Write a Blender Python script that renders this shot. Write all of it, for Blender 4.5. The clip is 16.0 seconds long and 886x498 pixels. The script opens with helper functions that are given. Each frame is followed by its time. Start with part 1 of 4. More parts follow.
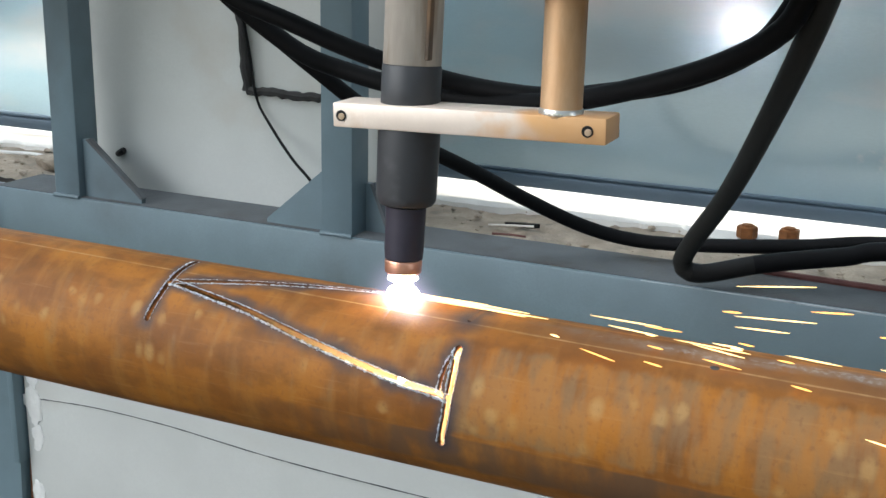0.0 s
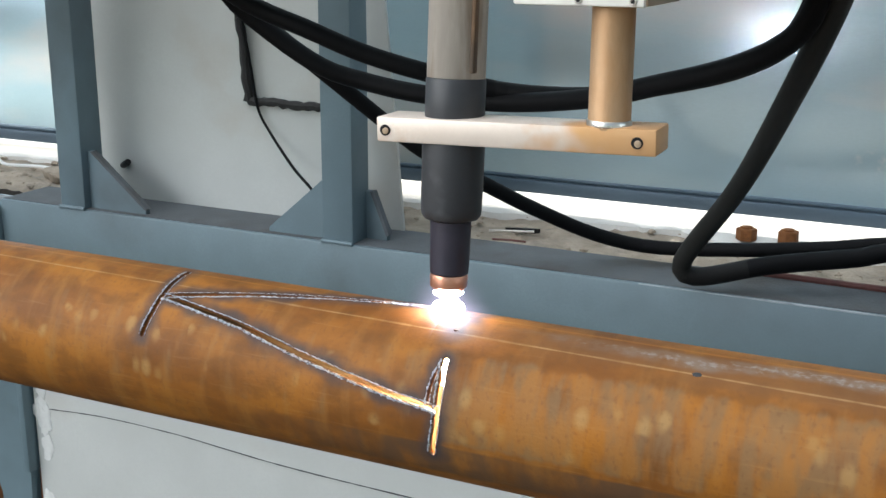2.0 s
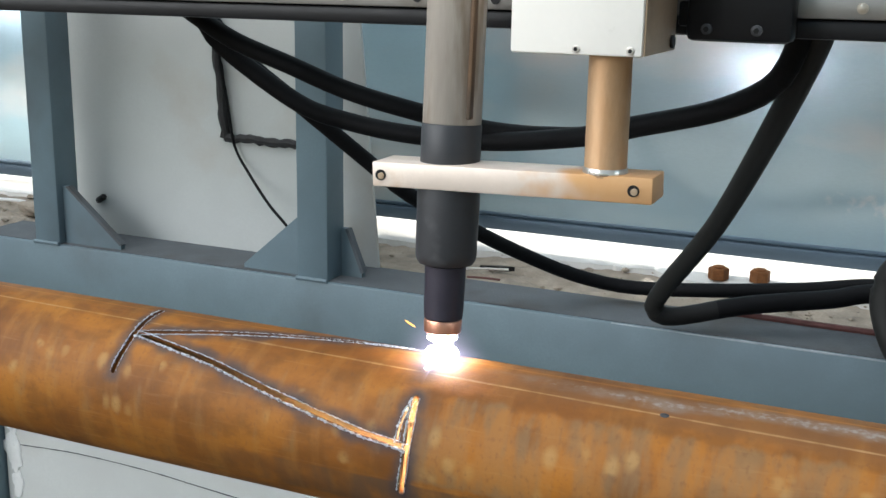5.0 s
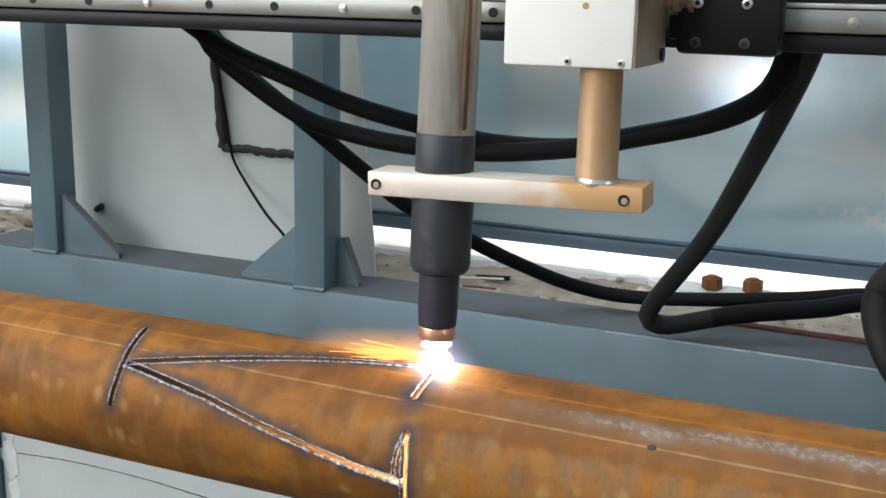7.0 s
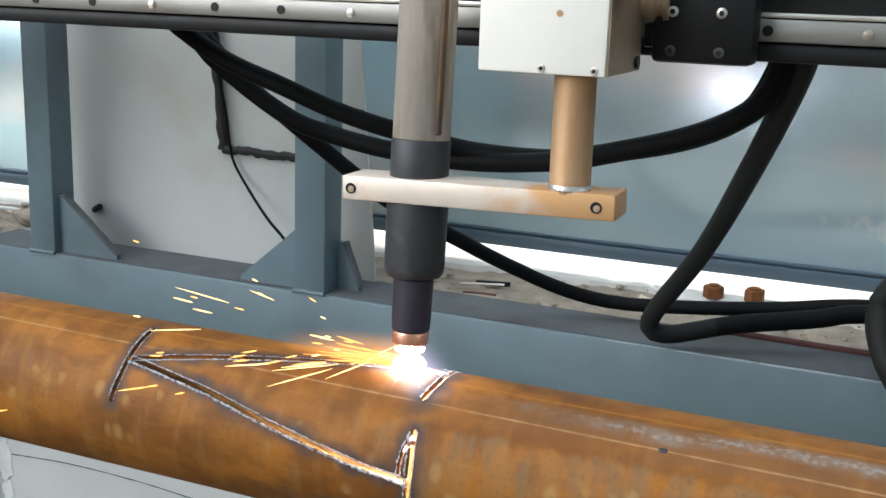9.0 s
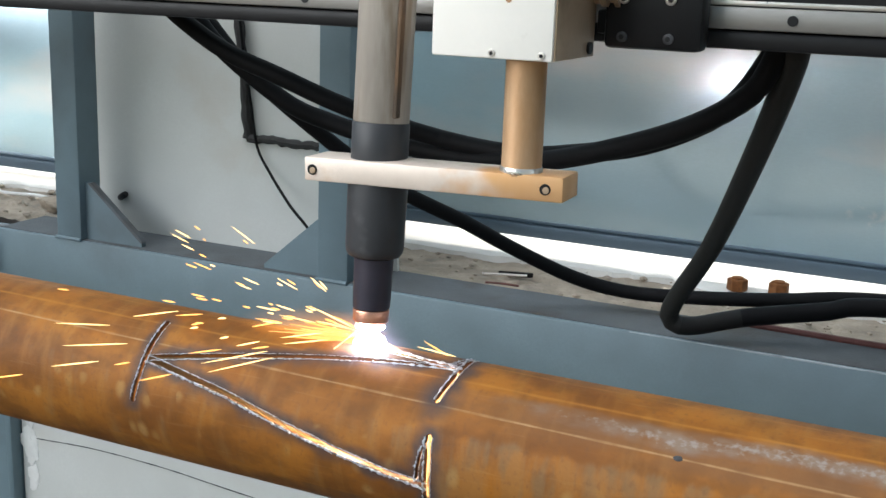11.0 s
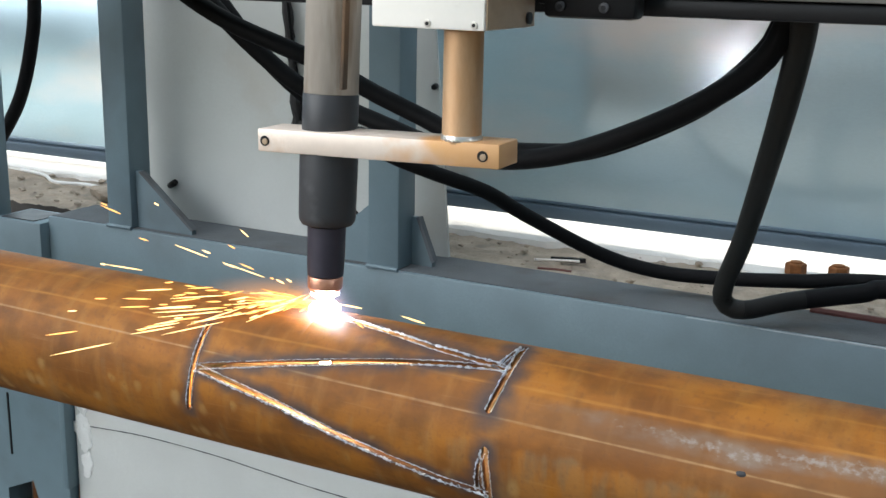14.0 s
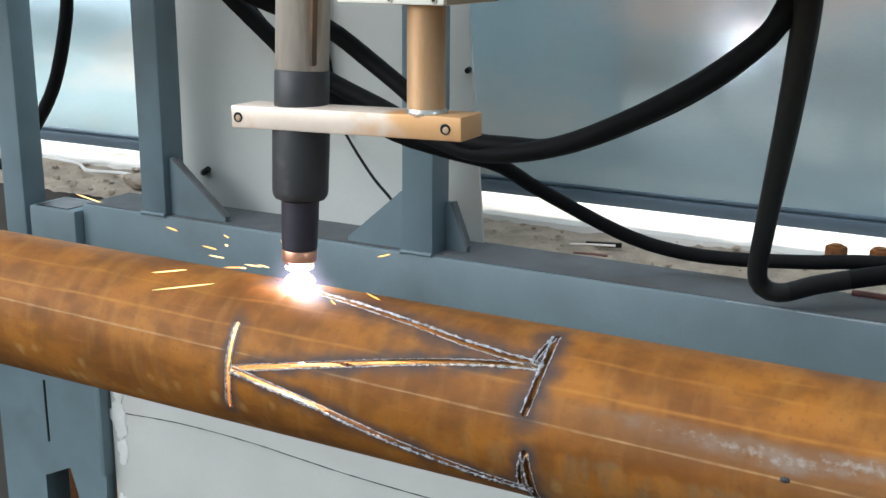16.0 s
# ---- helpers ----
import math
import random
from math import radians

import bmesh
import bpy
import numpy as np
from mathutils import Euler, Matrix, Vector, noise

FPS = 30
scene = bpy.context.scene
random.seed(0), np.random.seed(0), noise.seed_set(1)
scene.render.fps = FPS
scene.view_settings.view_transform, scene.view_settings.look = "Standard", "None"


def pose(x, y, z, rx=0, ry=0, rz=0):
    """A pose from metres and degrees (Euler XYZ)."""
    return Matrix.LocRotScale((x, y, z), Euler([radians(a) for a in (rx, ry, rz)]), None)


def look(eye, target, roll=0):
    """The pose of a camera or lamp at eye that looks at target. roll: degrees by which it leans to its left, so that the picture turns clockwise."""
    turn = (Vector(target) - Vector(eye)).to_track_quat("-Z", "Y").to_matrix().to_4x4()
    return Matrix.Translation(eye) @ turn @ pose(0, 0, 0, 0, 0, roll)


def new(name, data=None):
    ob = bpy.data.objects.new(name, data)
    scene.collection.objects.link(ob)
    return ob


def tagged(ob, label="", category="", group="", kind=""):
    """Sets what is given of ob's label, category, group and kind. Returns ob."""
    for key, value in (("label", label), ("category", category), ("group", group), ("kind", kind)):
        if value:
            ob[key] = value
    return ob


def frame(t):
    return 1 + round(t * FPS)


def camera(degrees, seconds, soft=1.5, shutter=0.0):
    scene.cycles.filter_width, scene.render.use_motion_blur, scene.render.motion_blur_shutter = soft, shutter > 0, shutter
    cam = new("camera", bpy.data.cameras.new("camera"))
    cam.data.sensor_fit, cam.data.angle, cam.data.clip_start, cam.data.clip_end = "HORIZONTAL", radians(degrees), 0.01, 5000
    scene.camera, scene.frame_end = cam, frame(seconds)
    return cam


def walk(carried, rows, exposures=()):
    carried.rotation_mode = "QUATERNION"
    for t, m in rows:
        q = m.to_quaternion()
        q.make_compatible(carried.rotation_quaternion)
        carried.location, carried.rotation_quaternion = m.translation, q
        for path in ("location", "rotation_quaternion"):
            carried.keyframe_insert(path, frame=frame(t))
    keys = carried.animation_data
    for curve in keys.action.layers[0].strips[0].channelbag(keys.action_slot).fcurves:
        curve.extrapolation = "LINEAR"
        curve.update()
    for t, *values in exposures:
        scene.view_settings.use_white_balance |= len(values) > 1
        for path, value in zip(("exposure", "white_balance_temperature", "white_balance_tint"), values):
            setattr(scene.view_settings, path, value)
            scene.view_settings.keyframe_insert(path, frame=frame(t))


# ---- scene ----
cam = camera(42.87, 16.0, soft=1.5)
walk(cam, [
    (0, look((0.3795, -0.6526, 0.3607), (-0.0168, 0.2252, 0.0919), 1.303)),
    (0.5, look((0.3870, -0.6548, 0.3611), (-0.0140, 0.2203, 0.0902), 0.955)),
    (1, look((0.3936, -0.6554, 0.3620), (-0.0115, 0.2185, 0.0933), 0.660)),
    (1.5, look((0.3998, -0.6551, 0.3637), (-0.0092, 0.2175, 0.0969), 0.395)),
    (2, look((0.3994, -0.6546, 0.3638), (-0.0095, 0.2190, 0.1001), 0.318)),
    (2.5, look((0.4020, -0.6557, 0.3650), (-0.0075, 0.2187, 0.1050), 0.230)),
    (3, look((0.4025, -0.6548, 0.3661), (-0.0046, 0.2220, 0.1103), 0.320)),
    (3.5, look((0.4020, -0.6526, 0.3673), (-0.0018, 0.2273, 0.1169), 0.489)),
    (4, look((0.4022, -0.6516, 0.3690), (0.0016, 0.2311, 0.1234), 0.650)),
    (4.5, look((0.4027, -0.6514, 0.3704), (0.0059, 0.2347, 0.1309), 0.961)),
    (5, look((0.4061, -0.6559, 0.3713), (0.0106, 0.2319, 0.1357), 0.945)),
    (7.5, look((0.4081, -0.6677, 0.3738), (0.0185, 0.2251, 0.1481), 1.224)),
    (8, look((0.4022, -0.6637, 0.3750), (0.0153, 0.2305, 0.1498), 1.445)),
    (8.5, look((0.3960, -0.6625, 0.3759), (0.0118, 0.2330, 0.1510), 1.765)),
    (11, look((0.3992, -0.6627, 0.3747), (-0.0063, 0.2209, 0.1410), 2.085)),
    (11.5, look((0.3991, -0.6635, 0.3738), (-0.0122, 0.2166, 0.1368), 1.964)),
    (12, look((0.4026, -0.6679, 0.3729), (-0.0155, 0.2086, 0.1339), 1.761)),
    (12.5, look((0.4010, -0.6618, 0.3702), (-0.0232, 0.2114, 0.1302), 1.626)),
    (13, look((0.3960, -0.6589, 0.3686), (-0.0329, 0.2119, 0.1283), 1.480)),
    (13.5, look((0.3889, -0.6558, 0.3677), (-0.0445, 0.2124, 0.1259), 1.313)),
    (14, look((0.3852, -0.6537, 0.3667), (-0.0540, 0.2108, 0.1226), 1.177)),
    (14.5, look((0.3827, -0.6457, 0.3638), (-0.0664, 0.2126, 0.1156), 0.686)),
    (15, look((0.3781, -0.6326, 0.3563), (-0.0794, 0.2199, 0.1033), 0.586)),
    (15.5, look((0.3748, -0.6368, 0.3575), (-0.0834, 0.2133, 0.0977), 0.499)),
    (16, look((0.3766, -0.6487, 0.3598), (-0.0848, 0.2014, 0.1058), 0.453)),
], exposures=[(0, 1.31), (2, 1.29), (3.5, 1.34), (5, 1.30), (8, 1.25), (11, 1.28), (12.5, 1.24), (13.5, 1.24), (15, 1.31), (16, 1.33)])

# ---- light ----
SUN_UP, SUN_SIDE = 13.6, -12.0   # the sun stands low behind the sheet wall
world = bpy.data.worlds.new("sky")
scene.world = world
world.use_nodes = True
wn = world.node_tree.nodes
sky = wn.new("ShaderNodeTexSky")
sky.sky_type = "NISHITA"
sky.sun_disc = False
sky.sun_elevation, sky.sun_rotation = radians(SUN_UP), radians(SUN_SIDE)
wn["Background"].inputs["Strength"].default_value = 0.06
world.node_tree.links.new(sky.outputs[0], wn["Background"].inputs["Color"])

sun = new("sun", bpy.data.lights.new("sun", "SUN"))
sun.data.energy, sun.data.angle, sun.data.color = 5.0, radians(0.5), (1.0, 0.95, 0.86)
sun_way = Vector((math.sin(radians(SUN_SIDE)) * math.cos(radians(SUN_UP)), math.cos(radians(SUN_SIDE)) * math.cos(radians(SUN_UP)), math.sin(radians(SUN_UP))))
sun.matrix_world = look(sun_way * 20, (0, 0, 0))

# area lamp added out of view for the soft light from the front left
front_fill = new("front_fill_lamp", bpy.data.lights.new("front_fill_lamp", "AREA"))
front_fill.data.shape, front_fill.data.size, front_fill.data.size_y = "RECTANGLE", 5.0, 2.6
front_fill.data.energy, front_fill.data.color = 120.0, (0.96, 0.98, 1.0)
front_fill.matrix_world = look((-3.3, -3.6, 2.15), (-0.1, 0.3, 0.1))
# second added lamp, overhead; the roof strip it hangs in is made up too
top_fill = new("overhead_fill_lamp", bpy.data.lights.new("overhead_fill_lamp", "AREA"))
top_fill.data.shape, top_fill.data.size, top_fill.data.size_y = "RECTANGLE", 7.0, 2.2
top_fill.data.energy, top_fill.data.color = 52.0, (0.95, 0.98, 1.0)
top_fill.matrix_world = pose(-1.4, -0.9, 3.18)


# ---- materials ----
def mat(name, color, rough=0.6, metal=0.0, var=0.25, scale=30.0, fine=250.0, bump=0.15, stain=None, stain_at=0.58, stain_scale=9.0, stretch=(1, 1, 1), spec=0.5):
    """A surface with mottling at two scales, an optional stain of its own colour, and fine relief."""
    m = bpy.data.materials.new(name)
    m.use_nodes = True
    nt = m.node_tree
    b = nt.nodes["Principled BSDF"]
    N, L = nt.nodes.new, nt.links.new
    co = N("ShaderNodeTexCoord")
    mp = N("ShaderNodeMapping")
    mp.inputs["Scale"].default_value = stretch
    L(co.outputs["Object"], mp.inputs[0])

    def nz(s, d=5.0):
        n = N("ShaderNodeTexNoise")
        n.inputs["Scale"].default_value, n.inputs["Detail"].default_value = s, d
        L(mp.outputs[0], n.inputs["Vector"])
        return n.outputs["Fac"]

    def ramp(src, lo, hi):
        r = N("ShaderNodeMapRange")
        r.inputs["From Min"].default_value, r.inputs["From Max"].default_value = lo, hi
        L(src, r.inputs["Value"])
        return r.outputs["Result"]

    def mix(fac, a, c):
        x = N("ShaderNodeMix")
        x.data_type = "RGBA"
        L(fac, x.inputs["Factor"])
        for sock, val in ((x.inputs["A"], a), (x.inputs["B"], c)):
            if isinstance(val, tuple):
                sock.default_value = (*val, 1)
            else:
                L(val, sock)
        return x.outputs["Result"]

    dark = tuple(v * (1 - var) for v in color)
    lite = tuple(min(1.0, v * (1 + var)) for v in color)
    col = mix(ramp(nz(scale), 0.3, 0.7), dark, lite)
    f = nz(fine, 3.0)
    col = mix(ramp(f, 0.2, 1.3), col, dark)
    if stain:
        col = mix(ramp(nz(stain_scale, 8.0), stain_at, stain_at + 0.16), col, stain)
    L(col, b.inputs["Base Color"])
    rr = N("ShaderNodeMapRange")
    rr.inputs["To Min"].default_value, rr.inputs["To Max"].default_value = max(0.03, rough - 0.1), min(1, rough + 0.1)
    L(nz(scale * 1.7), rr.inputs["Value"])
    L(rr.outputs[0], b.inputs["Roughness"])
    b.inputs["Metallic"].default_value = metal
    b.inputs["Specular IOR Level"].default_value = spec
    if bump:
        bp = N("ShaderNodeBump")
        bp.inputs["Strength"].default_value, bp.inputs["Distance"].default_value = bump, 0.002
        L(f, bp.inputs["Height"])
        L(bp.outputs[0], b.inputs["Normal"])
    return m


def glow(name, color, power):
    m = bpy.data.materials.new(name)
    m.use_nodes = True
    b = m.node_tree.nodes["Principled BSDF"]
    b.inputs["Base Color"].default_value = (0.06, 0.04, 0.03, 1)
    b.inputs["Emission Color"].default_value = (*color, 1)
    b.inputs["Emission Strength"].default_value = power
    return m


PAINT = mat("blue_grey_paint", (0.136, 0.196, 0.226), 0.5, 0, 0.12, 14, 400, 0.10, (0.10, 0.137, 0.155), 0.56, 7)
PANEL = mat("dusty_white_sheet", (0.49, 0.51, 0.49), 0.6, 0, 0.07, 9, 300, 0.08, (0.42, 0.39, 0.34), 0.56, 5)
PANEL_LOW = mat("pale_grey_sheet", (0.52, 0.53, 0.51), 0.6, 0, 0.06, 9, 300, 0.08, (0.5, 0.49, 0.46), 0.6, 6)
# the warm patch colour paints in a pinkish reflection on the sheet
GALV = mat("galvanised_sheet", (0.60, 0.79, 0.89), 0.22, 0.62, 0.10, 5, 220, 0.015, (0.84, 0.81, 0.80), 0.50, 3, (0.7, 1, 1.8))
GALV.node_tree.nodes["Principled BSDF"].inputs["Coat Weight"].default_value = 0.9
GALV.node_tree.nodes["Principled BSDF"].inputs["Coat IOR"].default_value = 2.2
GALV.node_tree.nodes["Principled BSDF"].inputs["Coat Roughness"].default_value = 0.13


def speck_glints(m):
    """White specks near the sheet's foot: broken reflections painted into its colour."""
    nt = m.node_tree
    N, L = nt.nodes.new, nt.links.new
    b = nt.nodes["Principled BSDF"]
    base = b.inputs["Base Color"].links[0].from_socket
    co, off, div, size, near, n, hit, r, x = (N(k) for k in ("ShaderNodeTexCoord", "ShaderNodeVectorMath", "ShaderNodeVectorMath", "ShaderNodeVectorMath", "ShaderNodeMapRange", "ShaderNodeTexNoise", "ShaderNodeMath", "ShaderNodeMapRange", "ShaderNodeMix"))
    off.operation, div.operation, size.operation, hit.operation = "SUBTRACT", "DIVIDE", "LENGTH", "MULTIPLY"
    off.inputs[1].default_value, div.inputs[1].default_value = (0.36, 0.8, 0.105), (0.24, 1.0, 0.045)
    near.inputs["To Min"].default_value, near.inputs["To Max"].default_value = 1.0, 0.0
    n.inputs["Scale"].default_value, n.inputs["Detail"].default_value = 85.0, 6.0
    r.inputs["From Min"].default_value, r.inputs["From Max"].default_value, r.inputs["To Max"].default_value = 0.36, 0.50, 0.6
    for p, q in ((co.outputs["Object"], off.inputs[0]), (off.outputs[0], div.inputs[0]), (div.outputs[0], size.inputs[0]), (size.outputs["Value"], near.inputs["Value"]), (co.outputs["Object"], n.inputs["Vector"]),
                 (near.outputs[0], hit.inputs[0]), (n.outputs["Fac"], hit.inputs[1]), (hit.outputs[0], r.inputs["Value"])):
        L(p, q)
    x.data_type = "RGBA"
    x.inputs["B"].default_value = (0.92, 0.95, 0.97, 1)
    L(r.outputs[0], x.inputs["Factor"])
    L(base, x.inputs["A"])
    L(x.outputs["Result"], b.inputs["Base Color"])


speck_glints(GALV)
FLOOR = mat("oily_dark_floor", (0.055, 0.05, 0.045), 0.7, 0, 0.3, 6, 120, 0.4, (0.10, 0.07, 0.045), 0.58, 3)
DARK_LAYER = mat("dark_grey_layer", (0.095, 0.107, 0.115), 0.85, 0, 0.2, 18, 300, 0.5, (0.065, 0.062, 0.058), 0.52, 10)
RAILBLUE = mat("blue_base_rail", (0.075, 0.11, 0.145), 0.45, 0.2, 0.12, 12)
# cement lightened so that the sunlit strip looks blown out
APRON = mat("sun_paled_cement", (0.70, 0.685, 0.65), 0.85, 0, 0.06, 20, 240, 0.5, (0.55, 0.53, 0.49), 0.66, 14)
CONC = mat("rubble_concrete", (0.36, 0.30, 0.235), 0.9, 0, 0.3, 25, 260, 0.9, (0.22, 0.19, 0.16), 0.56, 22)
RUBBER = mat("black_rubber", (0.005, 0.0052, 0.0058), 0.62, 0, 0.05, 4, 900, 0.0, spec=0.10)
RUBBER_MID = mat("mid_dark_rubber", (0.010, 0.010, 0.0098), 0.6, 0, 0.06, 4, 900, 0.0, spec=0.16)
RUBBER_GREY = mat("dusty_rubber", (0.016, 0.016, 0.0145), 0.6, 0, 0.06, 4, 900, 0.0, spec=0.22)
ALU = mat("worn_aluminium", (0.76, 0.65, 0.56), 0.5, 0.3, 0.10, 32, 600, 0.04, (0.66, 0.43, 0.25), 0.55, 26)


def orange_reflection(m):
    """Orange painted onto one end of the clamp for arc light and reflected rust."""
    nt = m.node_tree
    N, L = nt.nodes.new, nt.links.new
    b = nt.nodes["Principled BSDF"]
    base = b.inputs["Base Color"].links[0].from_socket
    co, sp, n, ad, r, x = (N(k) for k in ("ShaderNodeTexCoord", "ShaderNodeSeparateXYZ", "ShaderNodeTexNoise", "ShaderNodeMath", "ShaderNodeMapRange", "ShaderNodeMix"))
    n.inputs["Scale"].default_value = 28.0
    ad.operation = "MULTIPLY_ADD"
    ad.inputs[1].default_value = 0.26
    L(co.outputs["Object"], sp.inputs[0])
    L(co.outputs["Object"], n.inputs["Vector"])
    L(n.outputs["Fac"], ad.inputs[0])
    L(sp.outputs["X"], ad.inputs[2])
    r.inputs["From Min"].default_value, r.inputs["From Max"].default_value, r.inputs["To Max"].default_value = 0.20, 0.25, 0.85
    L(ad.outputs[0], r.inputs["Value"])
    x.data_type = "RGBA"
    x.inputs["B"].default_value = (0.68, 0.35, 0.12, 1)
    L(r.outputs[0], x.inputs["Factor"])
    L(base, x.inputs["A"])
    L(x.outputs["Result"], b.inputs["Base Color"])


orange_reflection(ALU)
SHAFT = mat("tarnished_steel_shaft", (0.50, 0.32, 0.18), 0.5, 0.4, 0.18, 30, 500, 0.1, (0.42, 0.21, 0.08), 0.5, 18, (1, 1, 0.4))
WHITE = mat("scuffed_white_paint", (0.95, 0.91, 0.84), 0.45, 0, 0.03, 20, 300, 0.05, (0.62, 0.57, 0.49), 0.68, 30)
BARREL = mat("grimy_barrel", (0.44, 0.39, 0.335), 0.48, 0.25, 0.20, 60, 500, 0.1, (0.22, 0.15, 0.095), 0.54, 55, (1, 1, 0.14))
SLEEVE = mat("dark_grey_sleeve", (0.032, 0.033, 0.037), 0.5, 0, 0.15, 40, 400, 0.03, (0.10, 0.10, 0.105), 0.6, 25)
HOLDER = mat("heat_blued_holder", (0.040, 0.036, 0.052), 0.42, 0.2, 0.15, 40, 400, 0.02, (0.055, 0.042, 0.062), 0.52, 18)
STAIN = mat("brown_stain", (0.17, 0.10, 0.055), 0.55, 0.2, 0.25, 40, 400, 0.05, (0.10, 0.07, 0.05), 0.55, 30)
BROWN_AND_SHADE = mat("brown_metal_and_box_shade", (0.44, 0.32, 0.215), 0.4, 0.3, 0.15, 25, 400, 0.05, (0.20, 0.14, 0.09), 0.55, 18)
COPPER = mat("copper", (0.75, 0.36, 0.24), 0.35, 0.9, 0.1, 60, 400, 0.1)
RAIL = mat("dull_rail_steel", (0.27, 0.26, 0.245), 0.42, 0.75, 0.12, 40, 500, 0.02, (0.20, 0.17, 0.14), 0.60, 24, (0.3, 1, 1))
EDGE_LIGHT = mat("pale_edge_highlight", (0.36, 0.41, 0.44), 0.6, 0, 0.25, 60, 500, 0.2, (0.16, 0.2, 0.22), 0.5, 40)
STEEL = mat("guide_rail_steel", (0.66, 0.62, 0.57), 0.3, 0.85, 0.08, 40, 500, 0.01, (0.4, 0.34, 0.28), 0.62, 30)
BLACK = mat("black_metal", (0.009, 0.009, 0.010), 0.42, 0, 0.2, 30, 400, 0.03, spec=0.25)
RUSTY = mat("rusty_bolt", (0.21, 0.078, 0.02), 0.8, 0.2, 0.3, 120, 700, 0.5, (0.12, 0.05, 0.02), 0.55, 90)
SLAG = mat("silver_slag", (0.60, 0.64, 0.70), 0.42, 0.5, 0.35, 350, 1200, 0.8, (0.10, 0.11, 0.13), 0.50, 300)
SEALANT = mat("black_sealant", (0.02, 0.02, 0.02), 0.8, 0, 0.3, 60, 400, 0.5)
MORTAR = mat("white_filler", (0.74, 0.74, 0.72), 0.8, 0, 0.08, 60, 400, 0.5)
REDROD = mat("red_oxide_rod", (0.12, 0.042, 0.036), 0.7, 0, 0.3, 60)
ARC = glow("arc_plasma", (0.93, 0.90, 1.0), 38.0)
JET = glow("molten_jet", (1.0, 0.40, 0.10), 0.9)
INNER = glow("inner_jet_glow", (1.0, 0.80, 0.50), 190.0)


def veil(name, color, power, share, centre, reach, fall):
    """Glow painted on a sheet: clear at its rim, adding more and more light towards its centre."""
    m = bpy.data.materials.new(name)
    m.use_nodes = True
    nt = m.node_tree
    nt.nodes.clear()
    N, L = nt.nodes.new, nt.links.new
    out, mix, clear, em = (N(k) for k in ("ShaderNodeOutputMaterial", "ShaderNodeMixShader", "ShaderNodeBsdfTransparent", "ShaderNodeEmission"))
    em.inputs["Color"].default_value, em.inputs["Strength"].default_value = (*color, 1), power
    co, off, div, size, r, pw, gain = (N(k) for k in ("ShaderNodeTexCoord", "ShaderNodeVectorMath", "ShaderNodeVectorMath", "ShaderNodeVectorMath", "ShaderNodeMapRange", "ShaderNodeMath", "ShaderNodeMath"))
    off.operation, div.operation, size.operation, pw.operation, gain.operation = "SUBTRACT", "DIVIDE", "LENGTH", "POWER", "MULTIPLY"
    off.inputs[1].default_value, div.inputs[1].default_value = centre, reach
    r.inputs["To Min"].default_value, r.inputs["To Max"].default_value = 1.0, 0.0
    pw.inputs[1].default_value, gain.inputs[1].default_value = fall, share
    for a, b in ((co.outputs["Object"], off.inputs[0]), (off.outputs[0], div.inputs[0]), (div.outputs[0], size.inputs[0]), (size.outputs["Value"], r.inputs["Value"]),
                 (r.outputs[0], pw.inputs[0]), (pw.outputs[0], gain.inputs[0]), (gain.outputs[0], mix.inputs[0]),
                 (clear.outputs[0], mix.inputs[1]), (em.outputs[0], mix.inputs[2]), (mix.outputs[0], out.inputs[0])):
        L(a, b)
    return m


ARC_GLARE = veil("arc_glare", (0.78, 0.70, 1.0), 0.9, 0.62, (0, 0, 0.1225), (0.036, 0.036, 0.036), 2.4)
FLARE_VEIL = veil("orange_flare", (1.0, 0.42, 0.10), 0.95, 0.75, (0.004, 0, 0), (0.11, 0.024, 0.020), 1.5)
SPARK = glow("spark_glow", (1.0, 0.44, 0.10), 1.25)
SPARK_HOT = glow("hot_spark_glow", (1.0, 0.62, 0.23), 1.6)


